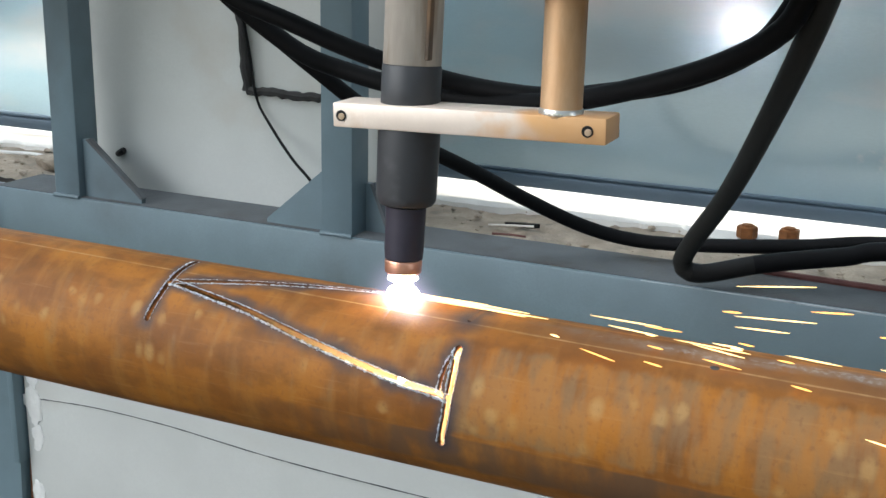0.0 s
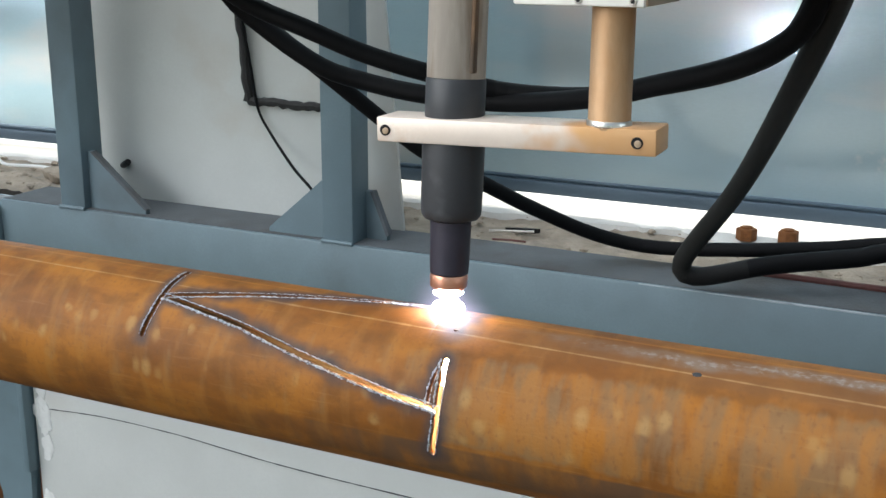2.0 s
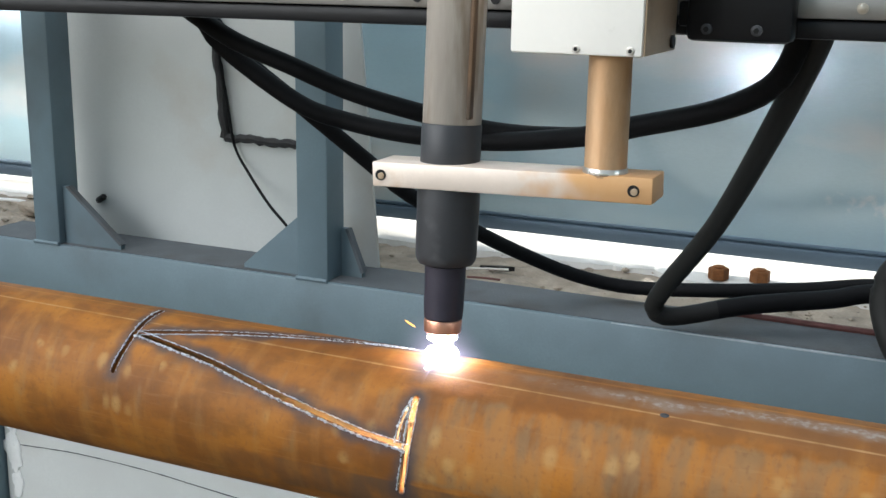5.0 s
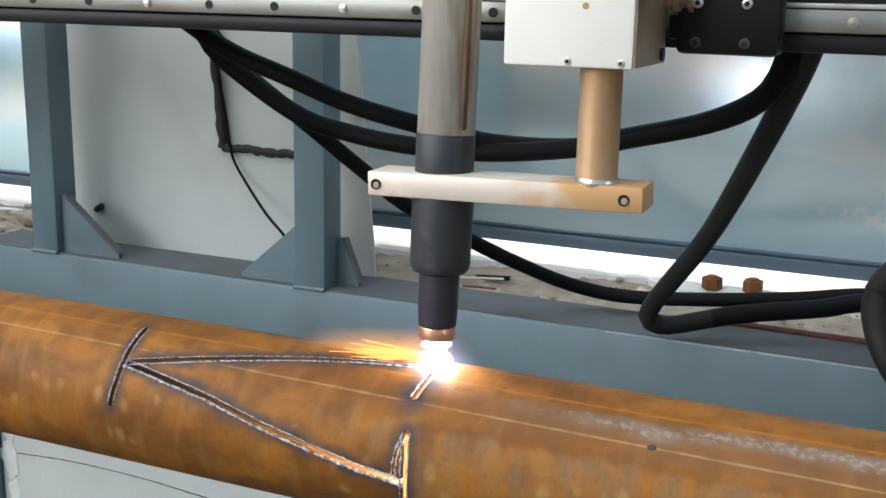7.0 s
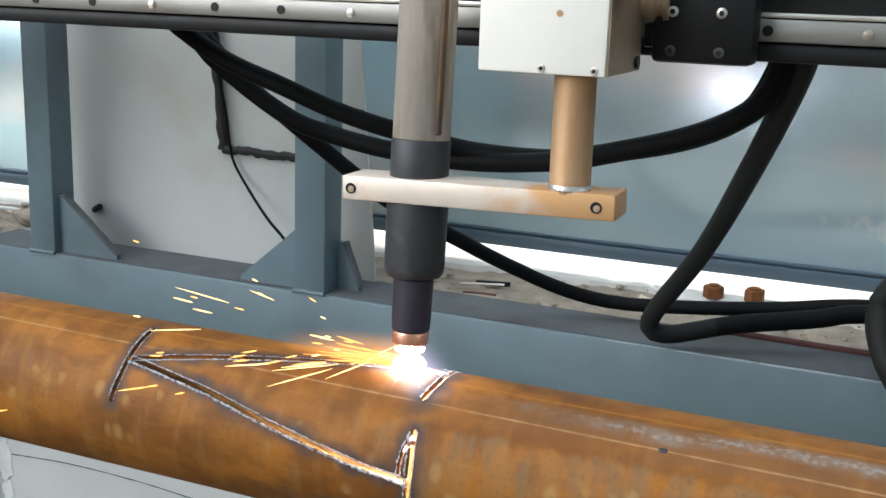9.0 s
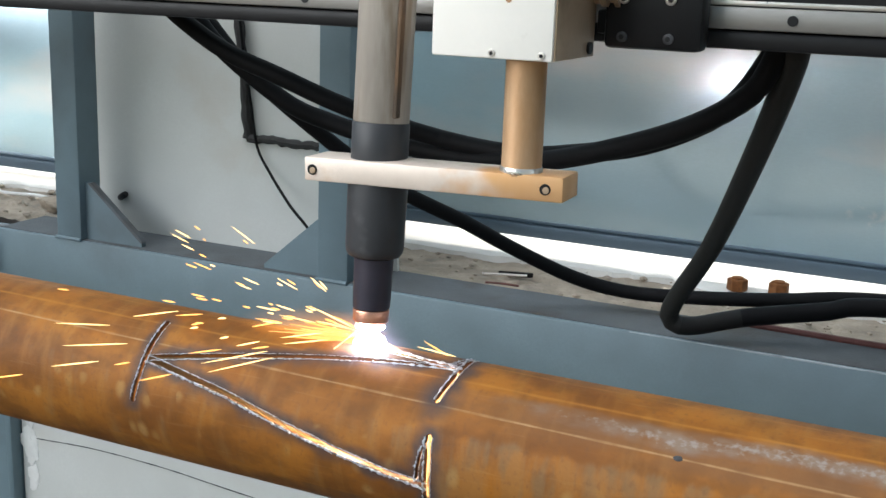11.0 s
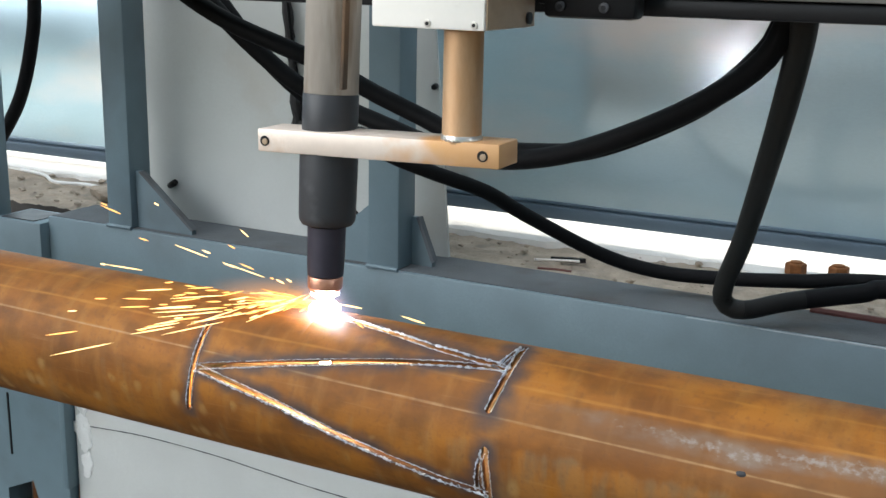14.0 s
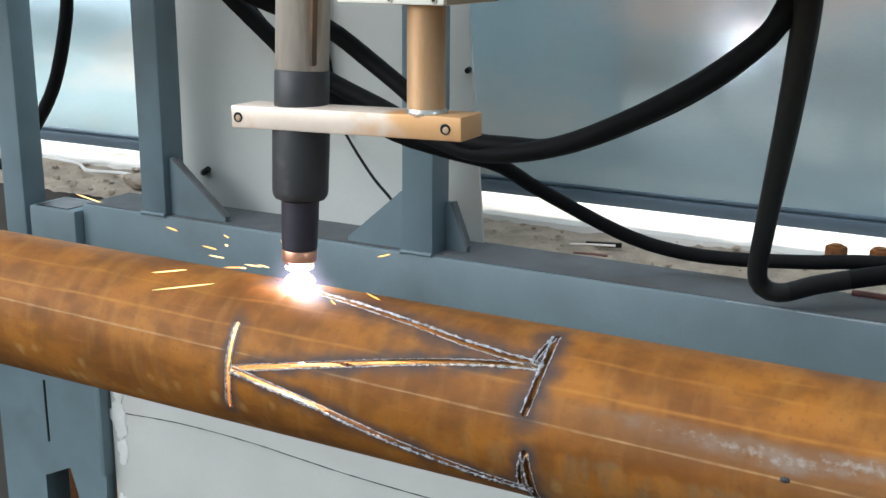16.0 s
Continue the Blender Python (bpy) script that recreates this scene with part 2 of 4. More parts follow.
def rust_material():
    """Rolled steel pipe: orange rust in streaks round it, pale blotches, grey mill scale, bluing along the cuts."""
    m = bpy.data.materials.new("rusted_pipe")
    m.use_nodes = True
    nt = m.node_tree
    N, L = nt.nodes.new, nt.links.new
    b = nt.nodes["Principled BSDF"]

    def attr(name, out="Fac"):
        a = N("ShaderNodeAttribute")
        a.attribute_name = name
        return a.outputs[out]

    skin_at = attr("skin_place", "Vector")

    def nz(sx, sy, detail=4.0):
        mp = N("ShaderNodeMapping")
        mp.inputs["Scale"].default_value = (sx, sy, 1)
        L(skin_at, mp.inputs[0])
        n = N("ShaderNodeTexNoise")
        n.inputs["Scale"].default_value, n.inputs["Detail"].default_value = 1.0, detail
        L(mp.outputs[0], n.inputs["Vector"])
        return n.outputs["Fac"]

    def times(p, q):
        x = N("ShaderNodeMath")
        x.operation = "MULTIPLY"
        L(p, x.inputs[0])
        L(q, x.inputs[1])
        return x.outputs[0]

    def layer(src, lo, hi, color, gain, base):
        r = N("ShaderNodeMapRange")
        r.interpolation_type = "SMOOTHSTEP"
        r.inputs["From Min"].default_value, r.inputs["From Max"].default_value, r.inputs["To Max"].default_value = lo, hi, gain
        L(src, r.inputs["Value"])
        x = N("ShaderNodeMix")
        x.data_type = "RGBA"
        L(r.outputs[0], x.inputs["Factor"])
        if isinstance(base, tuple):
            x.inputs["A"].default_value = (*base, 1)
        else:
            L(base, x.inputs["A"])
        x.inputs["B"].default_value = (*color, 1)
        return x.outputs["Result"]

    col = layer(nz(11, 20, 6), 0.34, 0.66, (0.335, 0.126, 0.017), 1.0, (0.178, 0.063, 0.011))
    col = layer(nz(34, 46, 4), 0.42, 0.66, (0.125, 0.048, 0.010), 0.55, col)          # darker rust clouds
    col = layer(nz(70, 15, 4), 0.46, 0.72, (0.35, 0.165, 0.040), 0.35, col)         # pale wear round the pipe
    col = layer(times(nz(72, 17, 4), attr("streaked")), 0.34, 0.56, (0.215, 0.135, 0.066), 0.60, col)   # grey-brown streaks round the pipe
    col = layer(times(nz(60, 22, 4), attr("streaked")), 0.42, 0.60, (0.37, 0.134, 0.011), 0.48, col)    # bright orange bloom
    v = N("ShaderNodeTexVoronoi")
    v.feature = "F1"
    v.inputs["Scale"].default_value = 1.0
    mp = N("ShaderNodeMapping")
    mp.inputs["Scale"].default_value = (68, 44, 1)
    L(skin_at, mp.inputs[0])
    L(mp.outputs[0], v.inputs["Vector"])
    inv = N("ShaderNodeMath")
    inv.operation = "SUBTRACT"
    inv.inputs[0].default_value = 1.0
    L(v.outputs["Distance"], inv.inputs[1])
    few = N("ShaderNodeMapRange")
    few.inputs["From Min"].default_value, few.inputs["From Max"].default_value = 0.34, 0.50
    L(nz(26, 22, 2), few.inputs["Value"])
    col = layer(times(inv.outputs[0], times(few.outputs[0], attr("spotted"))), 0.56, 0.90, (0.44, 0.26, 0.095), 0.5, col)
    col = layer(nz(260, 200, 3), 0.52, 0.75, (0.13, 0.055, 0.022), 0.32, col)      # fine pitting
    col = layer(nz(16, 260, 3), 0.60, 0.76, (0.46, 0.26, 0.10), 0.14, col)         # drawn lines along the pipe
    col = layer(times(attr("dull"), nz(30, 60, 5)), 0.05, 0.52, (0.175, 0.085, 0.036), 0.65, col)   # dull brown-grey skin
    # darker brown band low on the front, stronger to the right
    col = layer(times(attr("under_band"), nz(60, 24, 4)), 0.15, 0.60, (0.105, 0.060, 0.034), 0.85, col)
    col = layer(times(attr("ridge"), nz(40, 30, 5)), 0.10, 0.60, (0.42, 0.18, 0.032), 0.7, col)
    col = layer(times(attr("seam"), nz(70, 30, 5)), 0.05, 0.50, (0.44, 0.27, 0.13), 0.7, col)
    col = layer(times(attr("scale_band"), nz(46, 90, 6)), 0.18, 0.60, (0.235, 0.185, 0.150), 0.7, col)
    col = layer(times(attr("scale_band"), nz(210, 260, 8)), 0.38, 0.62, (0.34, 0.315, 0.29), 0.62, col)
    col = layer(times(attr("bluing"), nz(48, 55, 4)), 0.0, 0.62, (0.062, 0.046, 0.046), 0.95, col)
    L(col, b.inputs["Base Color"])
    b.inputs["Roughness"].default_value = 0.58
    b.inputs["Metallic"].default_value = 0.0
    b.inputs["Specular IOR Level"].default_value = 0.22
    bp = N("ShaderNodeBump")
    bp.inputs["Strength"].default_value, bp.inputs["Distance"].default_value = 0.18, 0.001
    L(nz(420, 380, 4), bp.inputs["Height"])
    L(bp.outputs[0], b.inputs["Normal"])
    return m


RUST = rust_material()
BORE = mat("dusty_pipe_bore", (0.26, 0.17, 0.095), 0.8, 0.1, 0.25, 40)


# ---- mesh kit ----
def box(bm, x0, x1, y0, y1, z0, z1, bevel=0.0, m=None):
    r = bmesh.ops.create_cube(bm, size=1.0)
    vs = r["verts"]
    for v in vs:
        v.co = Vector((x0 + (v.co.x + 0.5) * (x1 - x0), y0 + (v.co.y + 0.5) * (y1 - y0), z0 + (v.co.z + 0.5) * (z1 - z0)))
    if bevel:
        es = list({e for v in vs for e in v.link_edges})
        r = bmesh.ops.bevel(bm, geom=es, offset=bevel, segments=2, affect="EDGES", profile=0.5)
        vs = list({v for f in r["faces"] for v in f.verts} | {v for v in vs if v.is_valid})
    if m is not None:
        bmesh.ops.transform(bm, matrix=m, verts=vs)
    return bm


def lathe(bm, prof, n=32, m=Matrix()):
    """A turned body round z from (radius, z) pairs; closed at both ends."""
    rings = []
    for r, z in prof:
        rings.append([bm.verts.new(m @ Vector((r * math.cos(2 * math.pi * k / n), r * math.sin(2 * math.pi * k / n), z))) for k in range(n)])
    for a, b in zip(rings, rings[1:]):
        for k in range(n):
            bm.faces.new((a[k], a[(k + 1) % n], b[(k + 1) % n], b[k]))
    bm.faces.new(rings[0][::-1])
    bm.faces.new(rings[-1])
    return bm


def sheet(bm, axis, reach, centre, n=40, least=-9.0):
    """An oval sheet across one axis."""
    a, b = [k for k in range(3) if k != axis]
    ring = []
    for k in range(n):
        p = Vector(centre)
        p[a] += reach[a] * math.cos(2 * math.pi * k / n)
        p[b] += reach[b] * math.sin(2 * math.pi * k / n)
        p.x = max(p.x, least)
        ring.append(bm.verts.new(p))
    bm.faces.new(ring)
    return bm


def spline(pts, n):
    """n + 1 points spaced evenly along a smooth curve through pts."""
    P = [Vector(p) for p in pts]
    P = [P[0] * 2 - P[1]] + P + [P[-1] * 2 - P[-2]]
    dense = []
    for i in range(1, len(P) - 2):
        for k in range(12):
            t = k / 12
            a, b, c, d = P[i - 1:i + 3]
            dense.append(0.5 * (2 * b + (c - a) * t + (2 * a - 5 * b + 4 * c - d) * t * t + (3 * b - a - 3 * c + d) * t ** 3))
    dense.append(P[-2])
    run = [0.0]
    for a, b in zip(dense, dense[1:]):
        run.append(run[-1] + (b - a).length)
    out, j = [], 0
    for k in range(n + 1):
        s = run[-1] * k / n
        while j < len(run) - 2 and run[j + 1] < s:
            j += 1
        u = (s - run[j]) / max(1e-9, run[j + 1] - run[j])
        out.append(dense[j].lerp(dense[j + 1], min(1.0, u)))
    return out


def tube(bm, pts, r, n=12):
    """A round rod along points; r is one radius or a list."""
    rings = []
    for i, p in enumerate(pts):
        d = (pts[min(i + 1, len(pts) - 1)] - pts[max(i - 1, 0)]).normalized()
        s = d.cross(Vector((0.13, 0.2, 1))).normalized()
        u = s.cross(d)
        rr = r[i] if isinstance(r, list) else r
        rings.append([bm.verts.new(p + rr * (s * math.cos(2 * math.pi * k / n) + u * math.sin(2 * math.pi * k / n))) for k in range(n)])
    for a, b in zip(rings, rings[1:]):
        for k in range(n):
            bm.faces.new((a[k], a[(k + 1) % n], b[(k + 1) % n], b[k]))
    bm.faces.new(rings[0][::-1])
    bm.faces.new(rings[-1])
    return bm


def prism(bm, outline, axis, a, b):
    """A flat plate: outline in the two other axes, from a to b along axis."""
    def at(p, d):
        return Vector({"x": (d, p[0], p[1]), "y": (p[0], d, p[1]), "z": (p[0], p[1], d)}[axis])
    A = [bm.verts.new(at(p, a)) for p in outline]
    B = [bm.verts.new(at(p, b)) for p in outline]
    bm.faces.new(A)
    bm.faces.new(B[::-1])
    for k in range(len(A)):
        bm.faces.new((A[k], B[k], B[(k + 1) % len(A)], A[(k + 1) % len(A)]))
    bmesh.ops.recalc_face_normals(bm, faces=bm.faces)
    return bm


def shaped(name, bm, material, smooth=35):
    bmesh.ops.recalc_face_normals(bm, faces=bm.faces)
    me = bpy.data.meshes.new(name)
    bm.to_mesh(me)
    bm.free()
    me.materials.append(material)
    if smooth:
        me.set_sharp_from_angle(angle=radians(smooth))
        for p in me.polygons:
            p.use_smooth = True
    return new(name, me)


def part(name, bm, material, parent, label="", smooth=35):
    ob = shaped(name, bm, material, smooth)
    ob.parent = parent
    return tagged(ob, label)


def thing(name, label, category, group="", kind="", at=(0, 0, 0)):
    ob = new(name)
    ob.empty_display_size = 0.02
    ob.location = at
    return tagged(ob, label, category, group, kind)


def solid(name, bm, material, label, category, group="", kind="", smooth=35):
    return tagged(shaped(name, bm, material, smooth), label, category, group, kind)


# ---- plan ----
AX = 0.065          # height of the pipe's axis over the slab
R = 0.057           # pipe radius
EDGE = 0.476        # front face of the bed beam
TOP = 0.0125        # top of the bed beam
LOW = -0.70         # floor of the sunken working side
SLAB = 0.572        # where the concrete slab begins
WALL = 0.80         # foot of the sheet wall
TIMES = (0, 0.5, 1, 1.5, 2, 2.5, 3, 3.5, 4, 4.5, 5, 7.5, 8, 8.5, 11, 11.5, 12, 12.5, 13, 13.5, 14, 14.5, 15, 15.5, 16)
TORCH_X = (0.0557, 0.0682, 0.0811, 0.0922, 0.0972, 0.1070, 0.1117, 0.1124, 0.1132, 0.1143, 0.1145, 0.1088, 0.1040, 0.0962, 0.0416, 0.0252, 0.0127, -0.0056, -0.0162, -0.0315, -0.0410, -0.0502, -0.0688, -0.0819, -0.0948)
TURN = (-0.9, 1.4, 3.7, 4.4, 4.0, 4.1, 2.3, -4.7, -7.6, -6.5, 1.9, 22.3, 16.0, 12.6, 24.9, 27.0, 31.0, 34.1, 36.6, 39.5, 41.9, 43.0, 45.1, 48.3, 54.5)


def torch_x(t):
    return float(np.interp(t, TIMES, TORCH_X))


# ---- setting ----
def ground():
    bm = bmesh.new()
    ys = [SLAB + 0.004 * k for k in range(72)] + [0.9, 1.2, 2, 5, 20, 100, 900]
    xs = [-900, -100, -20, -4, -2] + [-1.5 + 0.008 * k for k in range(270)] + [0.8, 2, 6, 20, 100, 900]
    rnd = random.Random(4)
    grid = []
    for y in ys:
        row = []
        for x in xs:
            near = -1.5 <= x <= 0.66 and y < 0.86
            z = 0.0
            if near:
                q = Vector((x * 22, y * 30, 0))
                z = 0.006 * noise.noise(q) + 0.004 * noise.noise(q * 3.1) + 0.002 * noise.noise(q * 8) - 0.002
                z = min(z, 0.008) * (1.0 if y < 0.72 else max(0.25, 1 - (y - 0.72) / 0.06))
            row.append(bm.verts.new((x, y, z)))
        grid.append(row)
    low0 = [bm.verts.new((x, SLAB, LOW)) for x in xs]
    low1 = [bm.verts.new((x, -2.6, LOW)) for x in xs]
    low2 = [bm.verts.new((x, -900, LOW)) for x in xs]
    for a, b in zip([low2, low1, low0] + grid, [low1, low0] + grid):
        for i in range(len(xs) - 1):
            bm.faces.new((a[i], a[i + 1], b[i + 1], b[i]))
    ob = solid("ground", bm, CONC, "dusty broken concrete slab with grit and a sunken floor", "ground", kind="structure")
    ob.data.materials.append(FLOOR)
    for p in ob.data.polygons:
        if p.center.z < -0.3 and p.center.y > -2.6:
            p.material_index = 1
    return ob


def rubble():
    bm = bmesh.new()
    rnd = random.Random(11)
    for k in range(420):
        x, y = rnd.uniform(-1.4, 0.6), SLAB + 0.01 + rnd.random() ** 1.3 * 0.19
        s = 0.0012 + 0.0045 * rnd.random() ** 3
        r = bmesh.ops.create_icosphere(bm, subdivisions=1, radius=s)
        for v in r["verts"]:
            v.co = Vector((v.co.x * 1.4, v.co.y, v.co.z * 0.7)) * rnd.uniform(0.75, 1.2) + Vector((x, y, 0.003))
    return solid("grit", bm, CONC, "loose grit and cement crumbs on the slab", "rubble", kind="stuff", smooth=0)


ground()
rubble()


def apron():
    """Cement strip under and beyond the sheet wall, paled for the sunlight, with a broken edge."""
    bm = bmesh.new()
    xs = [-8 + 0.5 * k for k in range(13)] + [-1.6 + 0.006 * k for k in range(400)] + [1 + 0.5 * k for k in range(15)]
    front = []
    for x in xs:
        w = 0.016 * noise.noise(Vector((x * 7, 1, 0))) + 0.008 * noise.noise(Vector((x * 31, 4, 0))) + 0.003 * noise.noise(Vector((x * 110, 8, 0)))
        front.append(0.738 + w * (1 if x < 0.08 else 0.4) + (0.015 if x < -0.5 else 0.0) - 0.024 * max(0.0, min(1.0, (x - 0.08) / 0.05)))
    rows = [[bm.verts.new((x, y + d, z)) for x, y in zip(xs, front)] for d, z in ((0.0, -0.004), (0.001, 0.0055), (0.012, 0.0085))]
    rows += [[bm.verts.new((x, y, 0.009)) for x in xs] for y in (0.80, 1.2, 3.0)]
    for p, q in zip(rows, rows[1:]):
        for i in range(len(xs) - 1):
            bm.faces.new((p[i], p[i + 1], q[i + 1], q[i]))
    return solid("pavement", bm, APRON, "sunlit cement apron under the wall, coloured paler for the glare", "pavement", kind="structure")


apron()


def sheet_wall():
    """Sheet wall that leans a little inwards at the top, with shallow waves; its left part tips back."""
    bm = bmesh.new()
    xs = [-6, -3] + [-1.8 + 0.04 * k for k in range(66)] + [2, 4, 6]
    zs = [0.03, 0.05] + [0.08 + 0.04 * k for k in range(22)] + [1.4, 2.2, 3.2]
    for side in (0.0, 0.012):
        g = []
        for z in zs:
            row = []
            for x in xs:
                w = 0.0005 * math.sin(x * 5.3 + 1.0) + 0.0008 * noise.noise(Vector((x * 4, z * 5, 2)))
                # lean and bulge are shaped to place the daylight and arc reflections
                lean = 0.046 - 0.19 * max(0.0, min(1.0, (-0.45 - x) / 0.4))
                bulge = 0.0077 * math.sin(7.57 * (x - 0.06)) * math.exp(-((x - 0.12) / 0.45) ** 2) * min(1, z / 0.15)
                row.append(bm.verts.new((x, WALL + 0.004 - lean * min(z, 1.2) + side + w + bulge, z)))
            g.append(row)
        for a, b in zip(g, g[1:]):
            for i in range(len(xs) - 1):
                bm.faces.new((a[i], a[i + 1], b[i + 1], b[i]))
    return solid("wall_back", bm, GALV, "bluish galvanised sheet wall with soft reflections", "wall", kind="structure")


sheet_wall()
bm = bmesh.new()
box(bm, -6, 6, WALL - 0.008, WALL + 0.018, 0.0245, 0.0425, 0.002)
box(bm, -6, 6, WALL - 0.003, WALL + 0.016, 0.0430, 0.048, 0.0015)
solid("trim_wall_foot", bm, RAILBLUE, "dark blue folded base rail under the sheet wall", "rail", kind="structure")
# unseen side walls and roof, added to enclose the place and limit its light
for name, x in (("added_wall_left", -6.05), ("added_wall_right", 6.05)):
    solid(name, box(bmesh.new(), x - 0.04, x + 0.04, -2.6, WALL, LOW, 3.2), GALV, "unseen sheet wall added to close off the side", "wall", kind="structure", smooth=0)
bm = box(bmesh.new(), -6.1, 6.1, -4.7, -2.1, 3.2, 3.28)
box(bm, -6.1, 6.1, 0.3, WALL + 0.1, 3.2, 3.28)
solid("ceiling", bm, GALV, "unseen sheet roof with an open strip, added to shape the light", "ceiling", kind="structure", smooth=0)


# ---- machine bed ----
def bed():
    """Blue-grey bed: long beam, posts with gussets, a leg, and the white sheets fixed to it."""
    ob = thing("machine_bed", "blue-grey painted steel machine bed with welded posts", "machine frame")
    part("beam", box(bmesh.new(), -0.815, 3.0, EDGE, SLAB - 0.004, -0.19, TOP, 0.003), PAINT, ob)
    # thin layer that makes the whole beam top darker than its front
    part("top_layer", box(bmesh.new(), -0.81, 2.99, EDGE + 0.004, SLAB - 0.006, TOP + 0.0002, TOP + 0.0010), DARK_LAYER, ob, "thin darker layer over the beam top", 0)
    part("end_bracket", box(bmesh.new(), -0.905, -0.8155, EDGE - 0.015, EDGE + 0.055, -0.16, 0.004, 0.003), PAINT, ob)
    # no real hole: a black plate paints its dark inside
    part("pocket_shade", box(bmesh.new(), -0.895, -0.832, EDGE - 0.010, EDGE + 0.045, 0.0042, 0.0052), BLACK, ob, "black plate put in for the shade inside a hole", 0)
    for x in (-0.703, -0.2912, -0.975, 0.75):
        w = 0.0425
        part("post", box(bmesh.new(), x, x + w, EDGE + 0.001, EDGE + 0.043, TOP if x > -0.9 else -0.69, 0.75, 0.003), PAINT, ob)
    for x, dx, h, y in ((-0.6602, 0.093, 0.078, 0.012), (-0.2915, -0.083, 0.072, 0.012), (-0.2484, 0.028, 0.060, 0.034)):
        o = [(x, TOP), (x + dx, TOP), (x + dx, TOP + 0.006), (x + 0.006 * (1 if dx > 0 else -1), TOP + h), (x, TOP + h)]
        g = part("gusset", prism(bmesh.new(), o, "y", EDGE + y, EDGE + y + 0.008), PAINT, ob, smooth=0)
        s = 1 if dx > 0 else -1
        if s > 0:
            o = [(x + dx, TOP + 0.0065), (x + dx + 0.0035, TOP + 0.0085), (x + 0.0105, TOP + h + 0.001), (x + 0.0065, TOP + h)]
            # dark strip in place of the shade along the sloping edge
            part("gusset_edge_shade", prism(bmesh.new(), o, "y", EDGE + y - 0.002, EDGE + y + 0.0075), DARK_LAYER, g, "dark strip put in for the shaded cut edge", 0)
    rnd = random.Random(12)
    # pale uneven strip that paints the highlight along the beam's top edge
    line = [Vector((0.10 + 0.02 * k, EDGE + 0.0012, TOP - 0.0008)) for k in range(120)]
    part("edge_highlight", tube(bmesh.new(), line, [0.0006 + 0.0010 * min(1, k / 10) * rnd.random() for k in range(120)], 6), EDGE_LIGHT, ob, "pale strip painted as the highlight on the beam edge")
    # weld beads along the post feet
    for x in (-0.703, -0.2912):
        bm = bmesh.new()
        rnd = random.Random(3)
        tube(bm, [Vector((x + 0.0425 * k / 9, EDGE - 0.0005, TOP + 0.001 + 0.0006 * rnd.random())) for k in range(10)], [0.0022 + 0.0008 * rnd.random() for k in range(10)], 8)
        part("weld_bead", bm, PAINT, ob)
    # leg plate with a notch in its foot
    o = [(-1.02, -0.19), (-1.02, -0.66), (-0.93, -0.66), (-0.93, -0.43), (-0.875, -0.405), (-0.862, -0.445), (-0.845, -0.69), (-0.815, -0.69), (-0.800, -0.40), (-0.795, -0.19)]
    part("leg", prism(bmesh.new(), o, "y", EDGE - 0.006, EDGE + 0.012), PAINT, ob, smooth=0)
    part("leg_flange", box(bmesh.new(), -0.808, -0.796, EDGE - 0.012, EDGE + 0.06, -0.40, -0.19, 0.003), PAINT, ob)
    part("slot", box(bmesh.new(), -0.917, -0.914, EDGE - 0.0075, EDGE - 0.005, -0.37, -0.27), BLACK, ob, "dark slot in the leg plate", 0)
    part("lower_rail", box(bmesh.new(), -0.8, 3.0, EDGE + 0.02, EDGE + 0.06, -0.69, -0.62, 0.003), PAINT, ob)
    return ob


bed()


def lower_sheet():
    ob = thing("lower_cover_sheet", "pale grey cover sheet below the bed beam with a dark seam", "cover panel")
    part("sheet", box(bmesh.new(), -0.793, 2.9, EDGE + 0.006, EDGE + 0.012, -0.615, -0.191, 0.001), PANEL_LOW, ob)
    line = spline([(x, EDGE + 0.0057, z) for x, z in ((-0.765, -0.2972), (-0.66, -0.2905), (-0.54, -0.2915), (-0.45, -0.297), (-0.36, -0.302), (-0.2, -0.305), (0.2, -0.307), (1.0, -0.307))], 160)
    rnd = random.Random(8)
    part("seam_line", tube(bmesh.new(), line, [rnd.uniform(0.0004, 0.0010) for p in line], 6), SLEEVE, ob, "dark ragged seam in the sheet")
    for k in range(9):
        bm = bmesh.new()
        s = rnd.uniform(0.006, 0.017)
        r = bmesh.ops.create_icosphere(bm, subdivisions=3, radius=s)
        off = Vector((-0.783 + rnd.uniform(-0.004, 0.012), EDGE + 0.0058, rnd.uniform(-0.6, -0.25)))
        for v in r["verts"]:
            v.co = Vector((v.co.x * 0.8, v.co.y * 0.12, v.co.z * 1.5)) * (1 + 0.55 * noise.noise(v.co * 160 + Vector((k * 3.7, 0, 0)))) + off
        part("filler", bm, MORTAR, ob, "smear of white filler along the edge")
    return ob


lower_sheet()
bm = prism(bmesh.new(), [(-0.985, LOW), (-0.868, LOW), (-0.866, -0.452), (-0.895, -0.432), (-0.93, -0.446), (-0.985, -0.47)], "y", EDGE + 0.09, EDGE + 0.098)
box(bm, -0.985, -0.868, EDGE + 0.0985, EDGE + 0.15, LOW, LOW + 0.008)
solid("rusty_offcut", bm, RUSTY, "rusty steel offcut standing on the floor behind the leg", "scrap", smooth=0)


